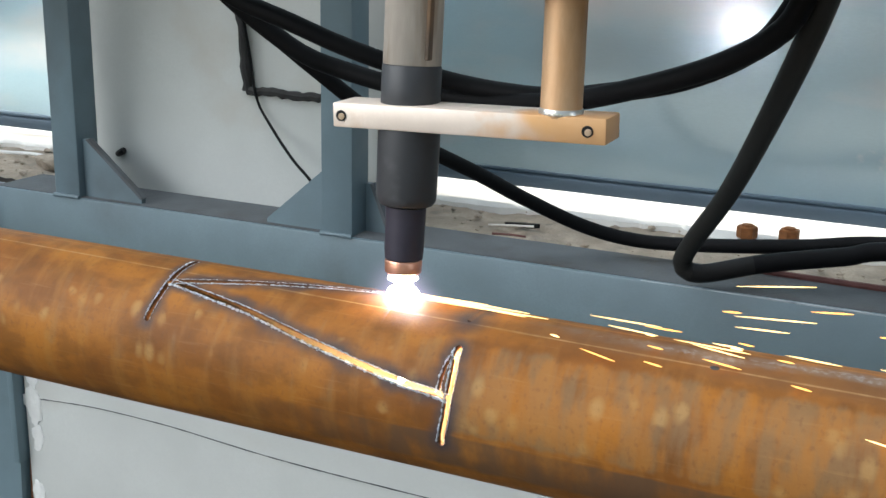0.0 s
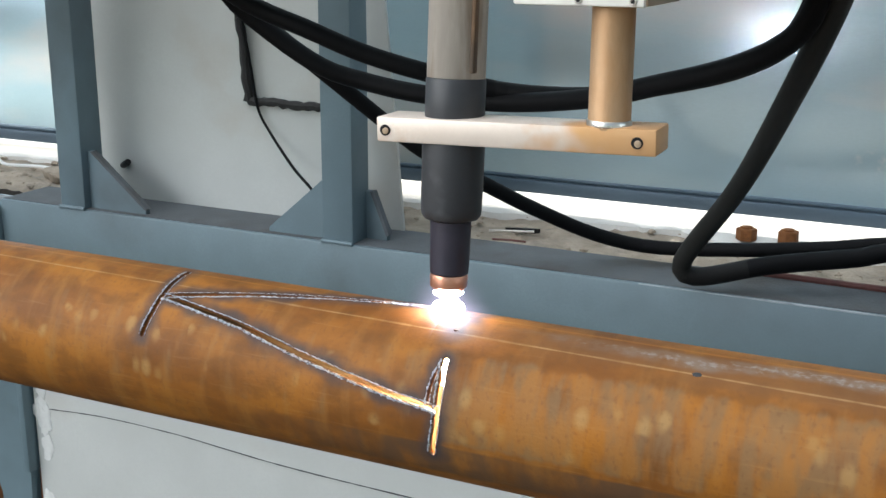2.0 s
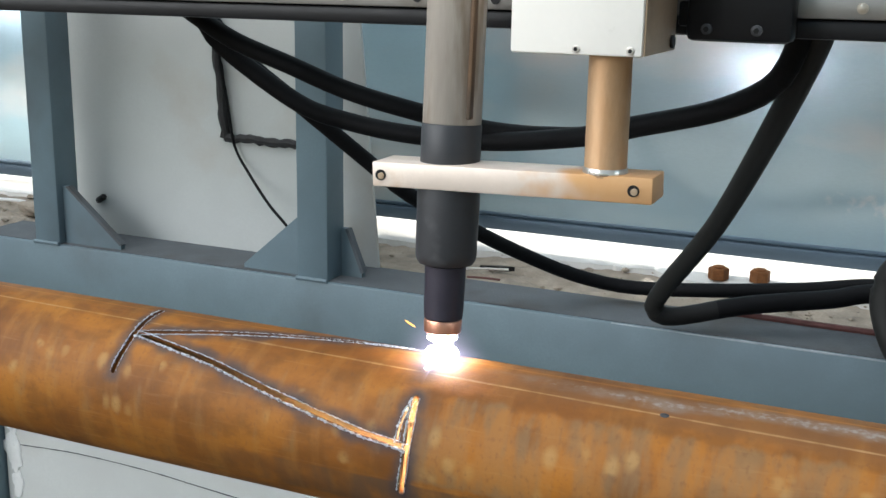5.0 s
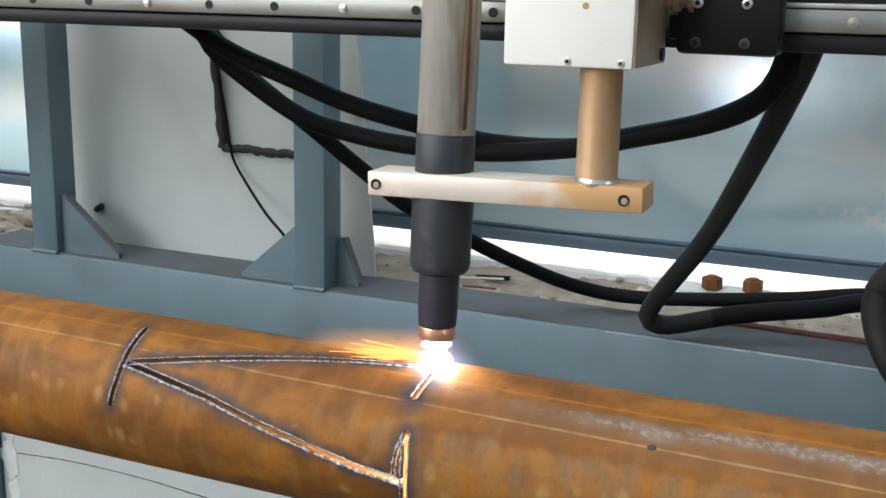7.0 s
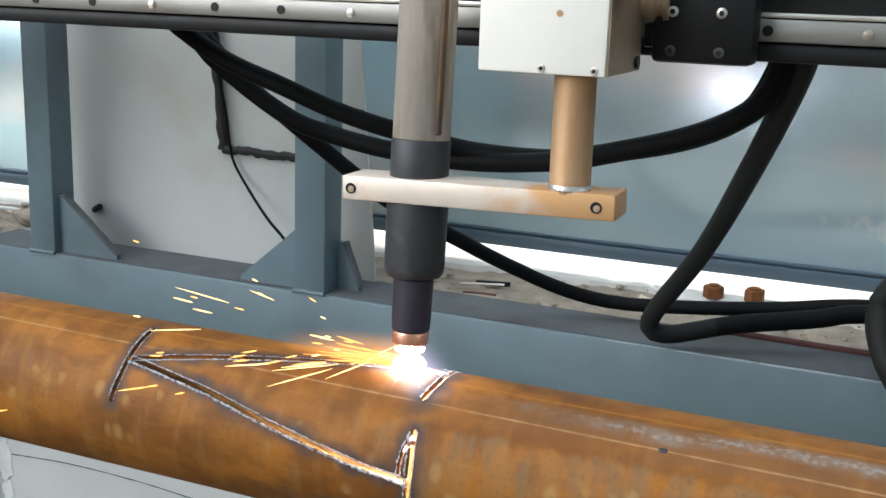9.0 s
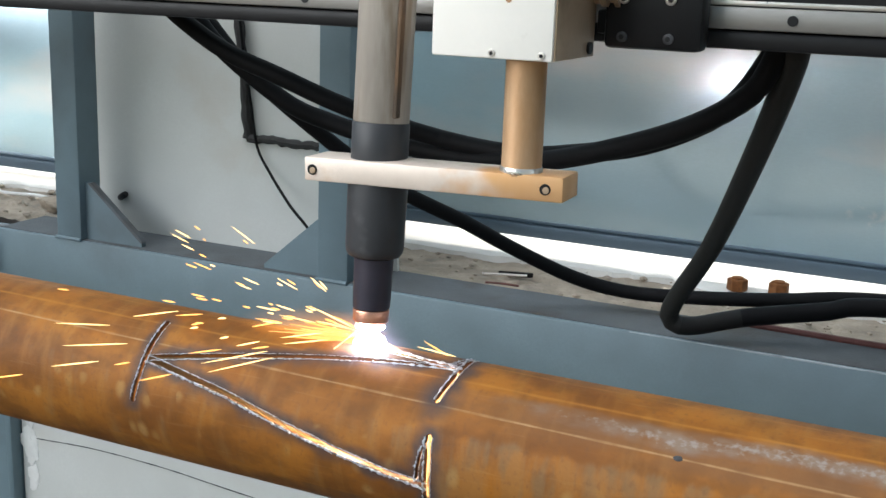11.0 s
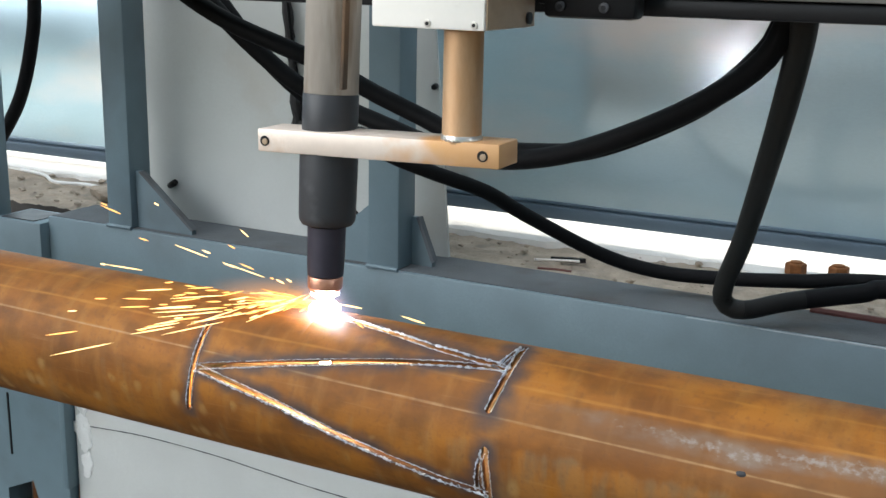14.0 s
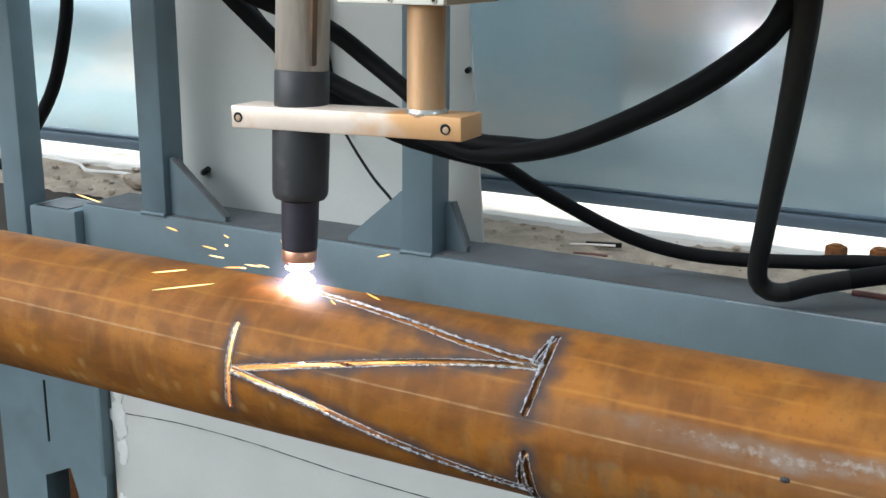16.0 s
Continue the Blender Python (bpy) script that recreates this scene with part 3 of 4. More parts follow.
def back_sheet():
    """White sheet behind the posts with an opening whose edge is smeared with sealant."""
    ob = thing("back_cover_sheet", "dusty white cover sheet with a black-sealed cut-out", "cover panel")
    y0, y1 = 0.562, 0.567
    o = [(-0.74, TOP + 0.001), (-0.2245, TOP + 0.001), (-0.250, 0.308), (-0.285, 0.75), (-0.33, 0.75), (-0.33, 0.161), (-0.446, 0.161), (-0.460, 0.29), (-0.48, 0.75), (-0.74, 0.75)]
    part("sheet", prism(bmesh.new(), o, "y", y0, y1), PANEL, ob, smooth=0)
    part("inner_plate", box(bmesh.new(), -0.52, -0.34, y1 + 0.002, y1 + 0.005, 0.12, 0.75), PANEL, ob)
    rnd = random.Random(5)
    bm = bmesh.new()
    a = [Vector((-0.464 + 0.017 * k / 16, y0 - 0.001, 0.325 - 0.163 * k / 16)) for k in range(17)]
    tube(bm, [p + Vector((rnd.uniform(-.0016, .0016), 0, 0)) for p in a], [0.0062 + rnd.uniform(-.0010, .0012) for p in a], 8)
    a = [Vector((-0.448 + 0.12 * k / 16, y0 - 0.001, 0.1615)) for k in range(17)]
    tube(bm, [p + Vector((0, 0, rnd.uniform(-.0016, .0016))) for p in a], [0.0054 + rnd.uniform(-.0008, .0012) for p in a], 8)
    part("sealant", bm, SEALANT, ob, "ragged black sealant")
    part("stub", lathe(bmesh.new(), [(0.0038, 0), (0.0046, 0.002), (0.0046, 0.017), (0.0036, 0.019)], 14, look((-0.664, 0.560, 0.058), (-0.664 - 0.7, 0.560 + 0.25, 0.058 - 0.36))), BLACK, ob, "black rubber stub")
    part("stub", lathe(bmesh.new(), [(0.003, 0), (0.0036, 0.001), (0.0036, 0.010), (0.003, 0.011)], 12, pose(-0.246, 0.562, 0.225, 95, 0, 10)), BLACK, ob, "black rubber stub")
    return ob


back_sheet()


# ---- gantry above the pipe ----
def gantry():
    ob = thing("gantry_beam", "black gantry beam with a steel linear guide rail", "gantry")
    part("beam", box(bmesh.new(), -6.0, 6.0, 0.092, 0.192, 0.3365, 0.47, 0.003), BLACK, ob)
    part("lower_lip", box(bmesh.new(), -6.0, 6.0, 0.081, 0.0915, 0.3365, 0.3485, 0.002), BLACK, ob)
    rail = part("guide_rail", box(bmesh.new(), -5.9, 5.9, 0.076, 0.0915, 0.3492, 0.3632, 0.001), RAIL, ob, "polished steel guide rail")
    part("upper_track", box(bmesh.new(), -5.9, 5.9, 0.079, 0.0915, 0.3640, 0.3672, 0.0006), STEEL, ob)
    for k in range(26):
        x = -0.8867 + 0.059 * k
        hole = part("screw_seat", lathe(bmesh.new(), [(0.0034, 0), (0.0034, 0.0006)], 14, pose(x, 0.0758, 0.3560, 90, 0, 0)), BLACK if k % 3 else STEEL, rail)
        if k % 3 == 0:
            part("screw", lathe(bmesh.new(), [(0.0026, 0), (0.0026, 0.0012), (0.0012, 0.0014)], 12, pose(x, 0.0752, 0.3560, 90, 0, 0)), STEEL, rail)
    return ob


gantry()


# ---- torch and its carriage: built at torch x = 0 ----
def torch():
    ob = thing("plasma_torch_carriage", "plasma cutting torch on a white carriage with an aluminium clamp", "cutting torch")
    # torch body, leaning back a little from its nozzle
    tip = pose(0, 0, 0.14, -3.4, 0.25, 0) @ pose(0, 0, -0.14)
    part("barrel", lathe(bmesh.new(), [(0.0188, 0.2792), (0.0190, 0.2795), (0.0192, 0.60)], 40, tip), BARREL, ob, "grimy pale metal torch barrel")
    part("wear_strip", box(bmesh.new(), 0.0145, 0.0175, -0.0130, -0.0065, 0.283, 0.60, 0.001, tip), STAIN, ob, "brown stained strip down the barrel")
    part("collar", lathe(bmesh.new(), [(0.0190, 0.2412), (0.0195, 0.242), (0.0195, 0.2782), (0.0190, 0.279)], 40, tip), SLEEVE, ob, "dark grey collar")
    part("sleeve", lathe(bmesh.new(), [(0.0150, 0.1868), (0.0178, 0.1876), (0.0197, 0.1905), (0.0202, 0.194), (0.0206, 0.236), (0.0204, 0.2405)], 40, tip), SLEEVE, ob, "dark grey insulating sleeve")
    part("nozzle_holder", lathe(bmesh.new(), [(0.0121, 0.1502), (0.0129, 0.151), (0.0133, 0.158), (0.0136, 0.180), (0.0137, 0.186)], 36, tip), HOLDER, ob, "heat-blued dark nozzle holder")
    part("nozzle", lathe(bmesh.new(), [(0.0045, 0.1372), (0.0095, 0.1378), (0.0112, 0.1405), (0.0124, 0.1415), (0.0127, 0.1485), (0.0122, 0.1498)], 36, tip), COPPER, ob, "copper nozzle cap")
    # clamp block, a touch out of level
    lean = pose(0, 0, 0.2471, 0, -1.28, 1.4)
    bm = box(bmesh.new(), -0.0448, 0.1382, -0.0155, 0.0160, -0.0082, 0.0078, 0.0012)
    bmesh.ops.transform(bm, matrix=lean, verts=bm.verts)
    block = part("clamp_block", bm, ALU, ob, "worn aluminium clamp block")
    for x, z in ((-0.0385, -0.0005), (0.1268, -0.0004)):
        bm = lathe(bmesh.new(), [(0.0036, 0), (0.0036, 0.0008)], 18, lean @ pose(x, -0.0153, z, 90, 0, 0))
        part("screw_hole", bm, BLACK, block)
        bm = lathe(bmesh.new(), [(0.0022, 0), (0.0022, 0.0012), (0.001, 0.0014)], 12, lean @ pose(x + 0.0006, -0.0155, z - 0.0004, 90, 0, 0))
        part("screw", bm, BROWN_AND_SHADE, block)
    part("shaft", lathe(bmesh.new(), [(0.0131, 0.2555), (0.0131, 0.2585), (0.0129, 0.259), (0.0129, 0.332)], 36, pose(0.1060, 0, 0)), SHAFT, ob, "tarnished brown steel shaft")
    # no real ring: a bright band in place of the clamp's reflection
    part("shaft_foot_glint", lathe(bmesh.new(), [(0.0134, 0.2568), (0.0137, 0.2572), (0.0137, 0.2598), (0.0132, 0.2606)], 36, pose(0.1060, 0, 0)), STEEL, ob, "bright ring added for the clamp's reflection in the shaft foot")
    # white carriage box
    carriage = part("carriage_box", box(bmesh.new(), 0.050, 0.1298, -0.021, 0.055, 0.3278, 0.47, 0.0015), WHITE, ob, "scuffed white painted box")
    for x in (0.0908, 0.1231):
        part("screw", lathe(bmesh.new(), [(0.0023, 0), (0.0023, 0.0009), (0.0019, 0.0012)], 14, pose(x, -0.0208, 0.3312, 90, 0, 0)), STEEL, carriage)
        part("screw_socket", lathe(bmesh.new(), [(0.0013, 0), (0.0013, 0.0003)], 6, pose(x, -0.0220, 0.3312, 90, 0, 0)), BLACK, carriage, "dark hexagonal socket")
    part("screw", lathe(bmesh.new(), [(0.002, 0), (0.002, 0.0006)], 10, pose(0.1005, -0.0208, 0.3635, 90, 0, 0)), SHAFT, carriage)
    # thin cover, added to give the box's right side its shaded brown
    part("side_shade", box(bmesh.new(), 0.1299, 0.1312, -0.0195, 0.0545, 0.3284, 0.47, 0.0005), BROWN_AND_SHADE, carriage, "thin brown cover added for the shaded side of the box")
    part("side_bolt", lathe(bmesh.new(), [(0.004, 0), (0.004, 0.002)], 12, pose(0.1311, 0.043, 0.334, 0, 90, 0)), BLACK, carriage)
    plate = part("slide_plate", box(bmesh.new(), 0.138, 0.2015, 0.050, 0.072, 0.3345, 0.40, 0.004), BLACK, ob, "black slide plate")
    for x in (0.151, 0.181):
        for z in (0.342, 0.366):
            part("screw", lathe(bmesh.new(), [(0.0034, 0), (0.0034, 0.002), (0.0028, 0.0023)], 14, pose(x, 0.0502, z, 90, 0, 0)), STEEL if z > 0.35 else SLEEVE, plate)
            part("screw_socket", lathe(bmesh.new(), [(0.0018, 0), (0.0018, 0.0003)], 6, pose(x, 0.0479, z, 90, 0, 0)), BLACK, plate, "dark hexagonal socket")
    part("carriage_arm", box(bmesh.new(), 0.1315, 0.150, 0.056, 0.074, 0.343, 0.3585, 0.002), BLACK, ob, "black arm between box and slide plate")
    part("spacer", lathe(bmesh.new(), [(0.009, 0), (0.009, 0.004), (0.0105, 0.005), (0.0105, 0.009), (0.008, 0.010), (0.008, 0.013), (0.0105, 0.014), (0.0105, 0.017)], 24, pose(0.1315, 0.052, 0.3705, 0, 90, 0)), BROWN_AND_SHADE, ob, "turned brownish metal spacer")
    # arc under the nozzle
    bm = bmesh.new()
    r = bmesh.ops.create_icosphere(bm, subdivisions=4, radius=0.0098)
    for v in r["verts"]:
        k = 1 + 0.22 * noise.noise(v.co * 190)
        v.co = Vector((v.co.x * 1.15 * k, v.co.y * k, v.co.z * 0.95 * k + 0.1235))
    part("arc", bm, ARC, ob, "blinding white plasma arc")
    # three crossed sheets carry the painted glare round the arc
    for axis in range(3):
        part("arc_halo", sheet(bmesh.new(), axis, (0.036, 0.036, 0.036), (0, 0, 0.1225)), ARC_GLARE, ob, "faint lilac glare of the arc painted on a sheet")
    bm = lathe(bmesh.new(), [(0.004, 0.132), (0.0062, 0.134), (0.0102, 0.1366), (0.0100, 0.1374)], 28)
    part("plasma_skirt", bm, ARC, ob)
    return ob


TORCH = torch()


# ---- rusted pipe with its cut pattern; x along the pipe, degrees round it from the top towards the front ----
TEE_LEFT = [(-0.1183, -5), (-0.1180, 12), (-0.1181, 27), (-0.1189, 41.5), (-0.1219, 61)]
LINE_ONE = [(-0.1175, 28.5), (-0.11, 29.3), (-0.0435, 41.4), (0.0065, 54), (0.0496, 63.2), (0.086, 70.2), (0.108, 72.6), (0.1150, 74)]
TEE_LOW = [(0.1139, 40.7), (0.1154, 55.8), (0.1156, 70.2), (0.1145, 86.8), (0.1112, 106)]
ARC_LOW = [(0.1130, 42.5), (0.1098, 53), (0.1083, 63.4), (0.1082, 72)]
LINE_TWO = [(-0.1175, 28.5), (-0.1052, 25.5), (-0.0445, 12.6), (0.0307, -3.4), (0.0735, -11.3), (0.1082, -15.5), (0.1150, -14)]
TEE_RIGHT = [(0.1138, -45.4), (0.1160, -25.6), (0.1159, -10.1), (0.1144, 3.5), (0.1118, 16)]
ARC_RIGHT = [(0.1130, -43.5), (0.1112, -33), (0.1085, -18)]
LINE_THREE = [(0.1150, -15), (0.1069, -17.4), (0.0908, -18.6), (0.0559, -23.2), (0.0127, -31.8), (-0.0162, -37.3), (-0.041, -42), (-0.0688, -46.8), (-0.0948, -53.5), (-0.118, -59)]
CUTS = [(TEE_LEFT, 0.0017), (LINE_ONE, 0.0019), (TEE_LOW, 0.0021), (ARC_LOW, 0.0009), (LINE_TWO, 0.0016), (TEE_RIGHT, 0.0019), (ARC_RIGHT, 0.0009), (LINE_THREE, 0.0018)]


def flat(line):
    return np.array([(x, radians(a) * R) for x, a in line])


def away(px, ps, line):
    """Distance on the pipe's skin from the points (px, ps) to a cut line."""
    best = np.full(px.shape, 9.0)
    q = flat(line)
    for a, b in zip(q, q[1:]):
        d = b - a
        u = np.clip(((px - a[0]) * d[0] + (ps - a[1]) * d[1]) / (d @ d), 0, 1)
        best = np.minimum(best, np.hypot(px - a[0] - u * d[0], ps - a[1] - u * d[1]))
    return best


def skin(x, deg, r=R):
    a = radians(deg)
    return Vector((x, -r * math.sin(a), r * math.cos(a)))


def mark_skin(me):
    """Stores each point's place on the unrolled pipe, in metres, for the rust."""
    at = me.attributes.new("skin_place", "FLOAT_VECTOR", "POINT")
    co = np.empty(len(me.vertices) * 3, np.float32)
    me.vertices.foreach_get("co", co)
    co = co.reshape(-1, 3)
    s = np.arctan2(-co[:, 1], co[:, 2]) * R
    at.data.foreach_set("vector", np.stack([co[:, 0], s, 0 * s], 1).ravel().astype(np.float32))


def make_pipe():
    fine = np.arange(-0.16, 0.1601, 0.0011)
    xs = np.concatenate([np.linspace(-6.0, -1.6, 12), np.linspace(-1.5, -0.18, 30), fine, np.linspace(0.18, 1.5, 30), np.linspace(1.6, 6.0, 12)])
    nphi = 330
    step = 360.0 / nphi
    phi = np.radians(np.arange(nphi) * step - 150.0)
    nx = len(xs)
    X, P = np.meshgrid(xs, phi, indexing="ij")
    cx = (xs[:-1, None] + xs[1:, None]) / 2 + 0 * phi[None]
    cp = (phi + radians(step / 2))[None] * R + 0 * cx
    gap = np.zeros(cx.shape, bool)
    for line, w in CUTS:
        gap |= away(cx, cp, line) < w
    # draw the lips of the cuts smooth
    edge = np.zeros(X.shape, bool)
    some, full = np.zeros(X.shape, bool), np.ones(X.shape, bool)
    g4 = np.zeros((nx + 1, nphi), bool)
    g4[1:-1] = gap
    for gi in (g4[:-1], g4[1:], np.roll(g4[:-1], 1, 1), np.roll(g4[1:], 1, 1)):
        some |= gi
        full &= gi
    edge = some & ~full
    S = P * R
    which = np.argmin([away(X, S, line) / w for line, w in CUTS], axis=0)
    for k, (line, w) in enumerate(CUTS):
        m = edge & (which == k)
        px, ps = X[m], S[m]
        e = 1e-5
        d = away(px, ps, line)
        gx, gs = (away(px + e, ps, line) - d) / e, (away(px, ps + e, line) - d) / e
        X[m], S[m] = px + gx * (w - d), ps + gs * (w - d)
    P = S / R
    verts = []
    for r in (R, R - 0.0036):
        verts.append(np.stack([X, -r * np.sin(P), r * np.cos(P)], -1).reshape(-1, 3))
    verts = np.concatenate(verts)
    n = nx * nphi
    faces, inner = [], []
    for i in range(nx - 1):
        for j in range(nphi):
            k = (j + 1) % nphi
            a, b, c, d = i * nphi + j, (i + 1) * nphi + j, (i + 1) * nphi + k, i * nphi + k
            if not gap[i, j]:
                faces.append((a, d, c, b))
                inner.append(len(faces))
                faces.append((n + a, n + b, n + c, n + d))
                if i > 0 and gap[i - 1, j]:
                    faces.append((a, n + a, n + d, d))
                if i < nx - 2 and gap[i + 1, j]:
                    faces.append((b, c, n + c, n + b))
                if gap[i, j - 1]:
                    faces.append((a, b, n + b, n + a))
                if gap[i, k]:
                    faces.append((d, n + d, n + c, c))
    me = bpy.data.meshes.new("pipe")
    me.from_pydata(verts.tolist(), [], faces)
    heat = np.zeros(X.shape)
    for line, w in CUTS:
        d = away(X, P * R, line)
        wob = np.array([noise.noise(Vector((x * 90, p * 5, 3))) for x, p in zip(X.ravel(), P.ravel())]).reshape(X.shape) if line is TEE_LEFT else wob
        heat = np.maximum(heat, np.clip(1 - (d - 0.003) / (0.010 + 0.006 * wob + (0.008 if line in (TEE_RIGHT, ARC_RIGHT, LINE_THREE) else 0.0)), 0, 1))
    deg = np.degrees(P)
    heat = np.maximum(heat, 0.55 * np.clip(1 - np.abs(deg + 13) / 20, 0, 1) * np.clip((X + 0.02) / 0.07, 0, 1) * np.clip((0.128 - X) / 0.012, 0, 1))
    wig = 1.2 * np.sin(X * 31) + 0.8 * np.sin(X * 77)
    run = 17.6 + 14 * np.clip(X, -0.5, 0.5)
    seam = np.clip(1 - np.abs(deg - run) / 1.2, 0, 1) + 0.25 * np.clip(1 - np.abs(deg - 61 + wig) / 1.6, 0, 1) + 0.3 * np.clip(1 - np.abs(deg - 97.5) / 1.2, 0, 1)
    ridge = np.clip(1 - np.abs(deg + 3.2 - 0.4 * wig) / 2.4, 0, 1) + 0.7 * np.clip(1 - np.abs(deg + 26 - wig) / 3.0, 0, 1)
    spot = np.clip((1 - np.abs(deg - 70) / 34) * 2.5, 0, 1)
    streak = np.clip((deg - 22) / 16, 0, 1) * np.clip((104 - deg) / 12, 0, 1) * (0.66 + 0.34 * np.clip((X - 0.08) / 0.06, 0, 1))
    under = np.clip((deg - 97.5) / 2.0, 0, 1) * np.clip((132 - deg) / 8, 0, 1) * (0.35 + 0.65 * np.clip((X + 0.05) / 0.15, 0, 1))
    dull = np.clip((X - 0.02) / 0.22, 0, 1) * np.clip((deg + 2) / 5, 0, 1) * np.clip((38 - deg) / 20, 0, 1)
    band = np.clip(1 - np.abs(deg - 7.5 - 2 * wig) / 11.0, 0, 1) ** 0.5 * np.clip((X - 0.02) / 0.24, 0.0, 1)
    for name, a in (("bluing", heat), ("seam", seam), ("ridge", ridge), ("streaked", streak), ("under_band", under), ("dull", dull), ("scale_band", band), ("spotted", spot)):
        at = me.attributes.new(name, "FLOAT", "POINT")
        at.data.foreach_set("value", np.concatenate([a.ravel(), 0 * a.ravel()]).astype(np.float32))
    mark_skin(me)
    me.materials.append(RUST)
    me.materials.append(BORE)
    side = np.zeros(len(faces), np.int32)
    side[inner] = 1
    me.polygons.foreach_set("material_index", side)
    for p in me.polygons:
        p.use_smooth = True
    me.set_sharp_from_angle(angle=radians(50))
    ob = thing("steel_pipe", "rusty orange steel pipe with a zigzag cut pattern", "pipe", at=(0, 0, AX))
    body = new("pipe_wall", me)
    body.parent = ob
    return ob


PIPE = make_pipe()


def chain(line, step):
    """Evenly spaced (x, degrees) along a cut line."""
    q = flat(line)
    run = np.concatenate([[0], np.cumsum(np.hypot(*np.diff(q, axis=0).T))])
    s = np.linspace(0, run[-1], max(2, int(round(run[-1] / step)) + 1))
    return [(float(np.interp(t, run, q[:, 0])), math.degrees(float(np.interp(t, run, q[:, 1])) / R)) for t in s]


def slag(bm, pts, w, rnd, size=0.001):
    """Two ragged ridges of frozen slag along both lips of a cut."""
    for side in (-1, 1):
        path, rad = [], []
        for i, (x, a) in enumerate(pts):
            x0, a0 = pts[max(0, i - 1)]
            x1, a1 = pts[min(len(pts) - 1, i + 1)]
            d = Vector((x1 - x0, radians(a1 - a0) * R)).normalized()
            o = side * (w + (0.0007 if side > 0 else 0.0003) + rnd.uniform(-0.0002, 0.0004))
            path.append(skin(x - d.y * o, a + math.degrees(d.x * o / R), R + rnd.uniform(-0.0003, 0.0003)))
            rad.append(size * (rnd.uniform(0.25, 1.2) if side > 0 else rnd.uniform(0.2, 0.55)))
        tube(bm, path, rad, 7)
    return bm


def plug(bm, pts, w):
    """The strip of pipe skin that the torch burns away."""
    rows = []
    for i, (x, a) in enumerate(pts):
        x0, a0 = pts[max(0, i - 1)]
        x1, a1 = pts[min(len(pts) - 1, i + 1)]
        d = Vector((x1 - x0, radians(a1 - a0) * R)).normalized()
        rows.append([bm.verts.new(skin(x - d.y * o, a + math.degrees(d.x * o / R), r)) for o, r in ((-w, R - 0.0001), (w, R - 0.0001), (w, R - 0.003), (-w, R - 0.003))])
    for p, q in zip(rows, rows[1:]):
        for k in range(4):
            bm.faces.new((p[k], p[(k + 1) % 4], q[(k + 1) % 4], q[k]))
    bm.faces.new(rows[0])
    bm.faces.new(rows[-1][::-1])
    return bm


def cut_time(name, x, deg):
    """When the torch reaches this point of the pattern."""
    if name == "two":
        return float(np.interp(x, [0.054, 0.0676, 0.0807, 0.0921, 0.0961, 0.1072, 0.1127], [0, 0.5, 1, 1.5, 2, 2.5, 3]))
    if name == "right":
        return float(np.interp(deg, [-17, 16], [3.0, 4.6])) if deg > -17 else float(np.interp(-deg, [17, 48], [5.2, 7.4]))
    return float(np.interp(-x, [-0.1078, -0.0966, -0.0401, -0.0244, -0.0098, 0.006, 0.0167, 0.0316, 0.0421, 0.0531, 0.0717, 0.0854, 0.0965, 0.2],
                           [8.0, 8.5, 11, 11.5, 12, 12.5, 13, 13.5, 14, 14.5, 15, 15.5, 16, 99]))


bm = bmesh.new()
bmesh.ops.create_icosphere(bm, subdivisions=2, radius=0.0020)
for v in bm.verts:
    v.co = Vector((v.co.x * 1.5, v.co.y * 0.9, v.co.z * 0.35)) * (1 + 0.3 * noise.noise(v.co * 500))
bmesh.ops.transform(bm, matrix=Matrix.Translation(skin(0.271, 21.4, R)) @ pose(0, 0, 0, 21.4), verts=bm.verts)
part("weld_nub", bm, SLEEVE, PIPE, "small dark nub on the pipe's seam")
CUT_MOVES = []


def cuts():
    rnd = random.Random(21)
    for line, w in CUTS[:4]:
        part("slag_edge", slag(bmesh.new(), chain(line, 0.0012), w, rnd, 0.0011 if line is LINE_ONE else 0.0008), SLAG, PIPE, "silvery frozen slag along the cut")
    early = [p for p in chain(LINE_TWO, 0.0013) if p[0] < 0.056]
    part("slag_edge", slag(bmesh.new(), early, 0.0016, rnd, 0.0006), SLAG, PIPE, "silvery frozen slag along the cut")
    for name, line, w in (("two", LINE_TWO, 0.0017), ("right", TEE_RIGHT, 0.002), ("right", ARC_RIGHT, 0.0011), ("three", LINE_THREE, 0.002)):
        pts = [p for p in chain(line, 0.002) if name != "two" or p[0] > 0.052]
        for k in range(0, len(pts) - 1, 5):
            seg = pts[k:k + 6]
            x, a = seg[len(seg) // 2]
            t = cut_time(name, x, a)
            inward = -skin(0, a, 1.0)
            p = part("burnt_strip", plug(bmesh.new(), seg, w + 0.001), RUST, PIPE)
            mark_skin(p.data)
            at = p.data.attributes.new("bluing", "FLOAT", "POINT")
            at.data.foreach_set("value", [0.8] * len(p.data.vertices))
            CUT_MOVES.append((p, t, Vector(), inward * 0.05))
            if t < 16:
                s = part("slag_edge", slag(bmesh.new(), seg, w - 0.0003, rnd, 0.0010), SLAG, PIPE, "silvery frozen slag along the cut")
                CUT_MOVES.append((s, t, inward * 0.003, Vector()))


cuts()


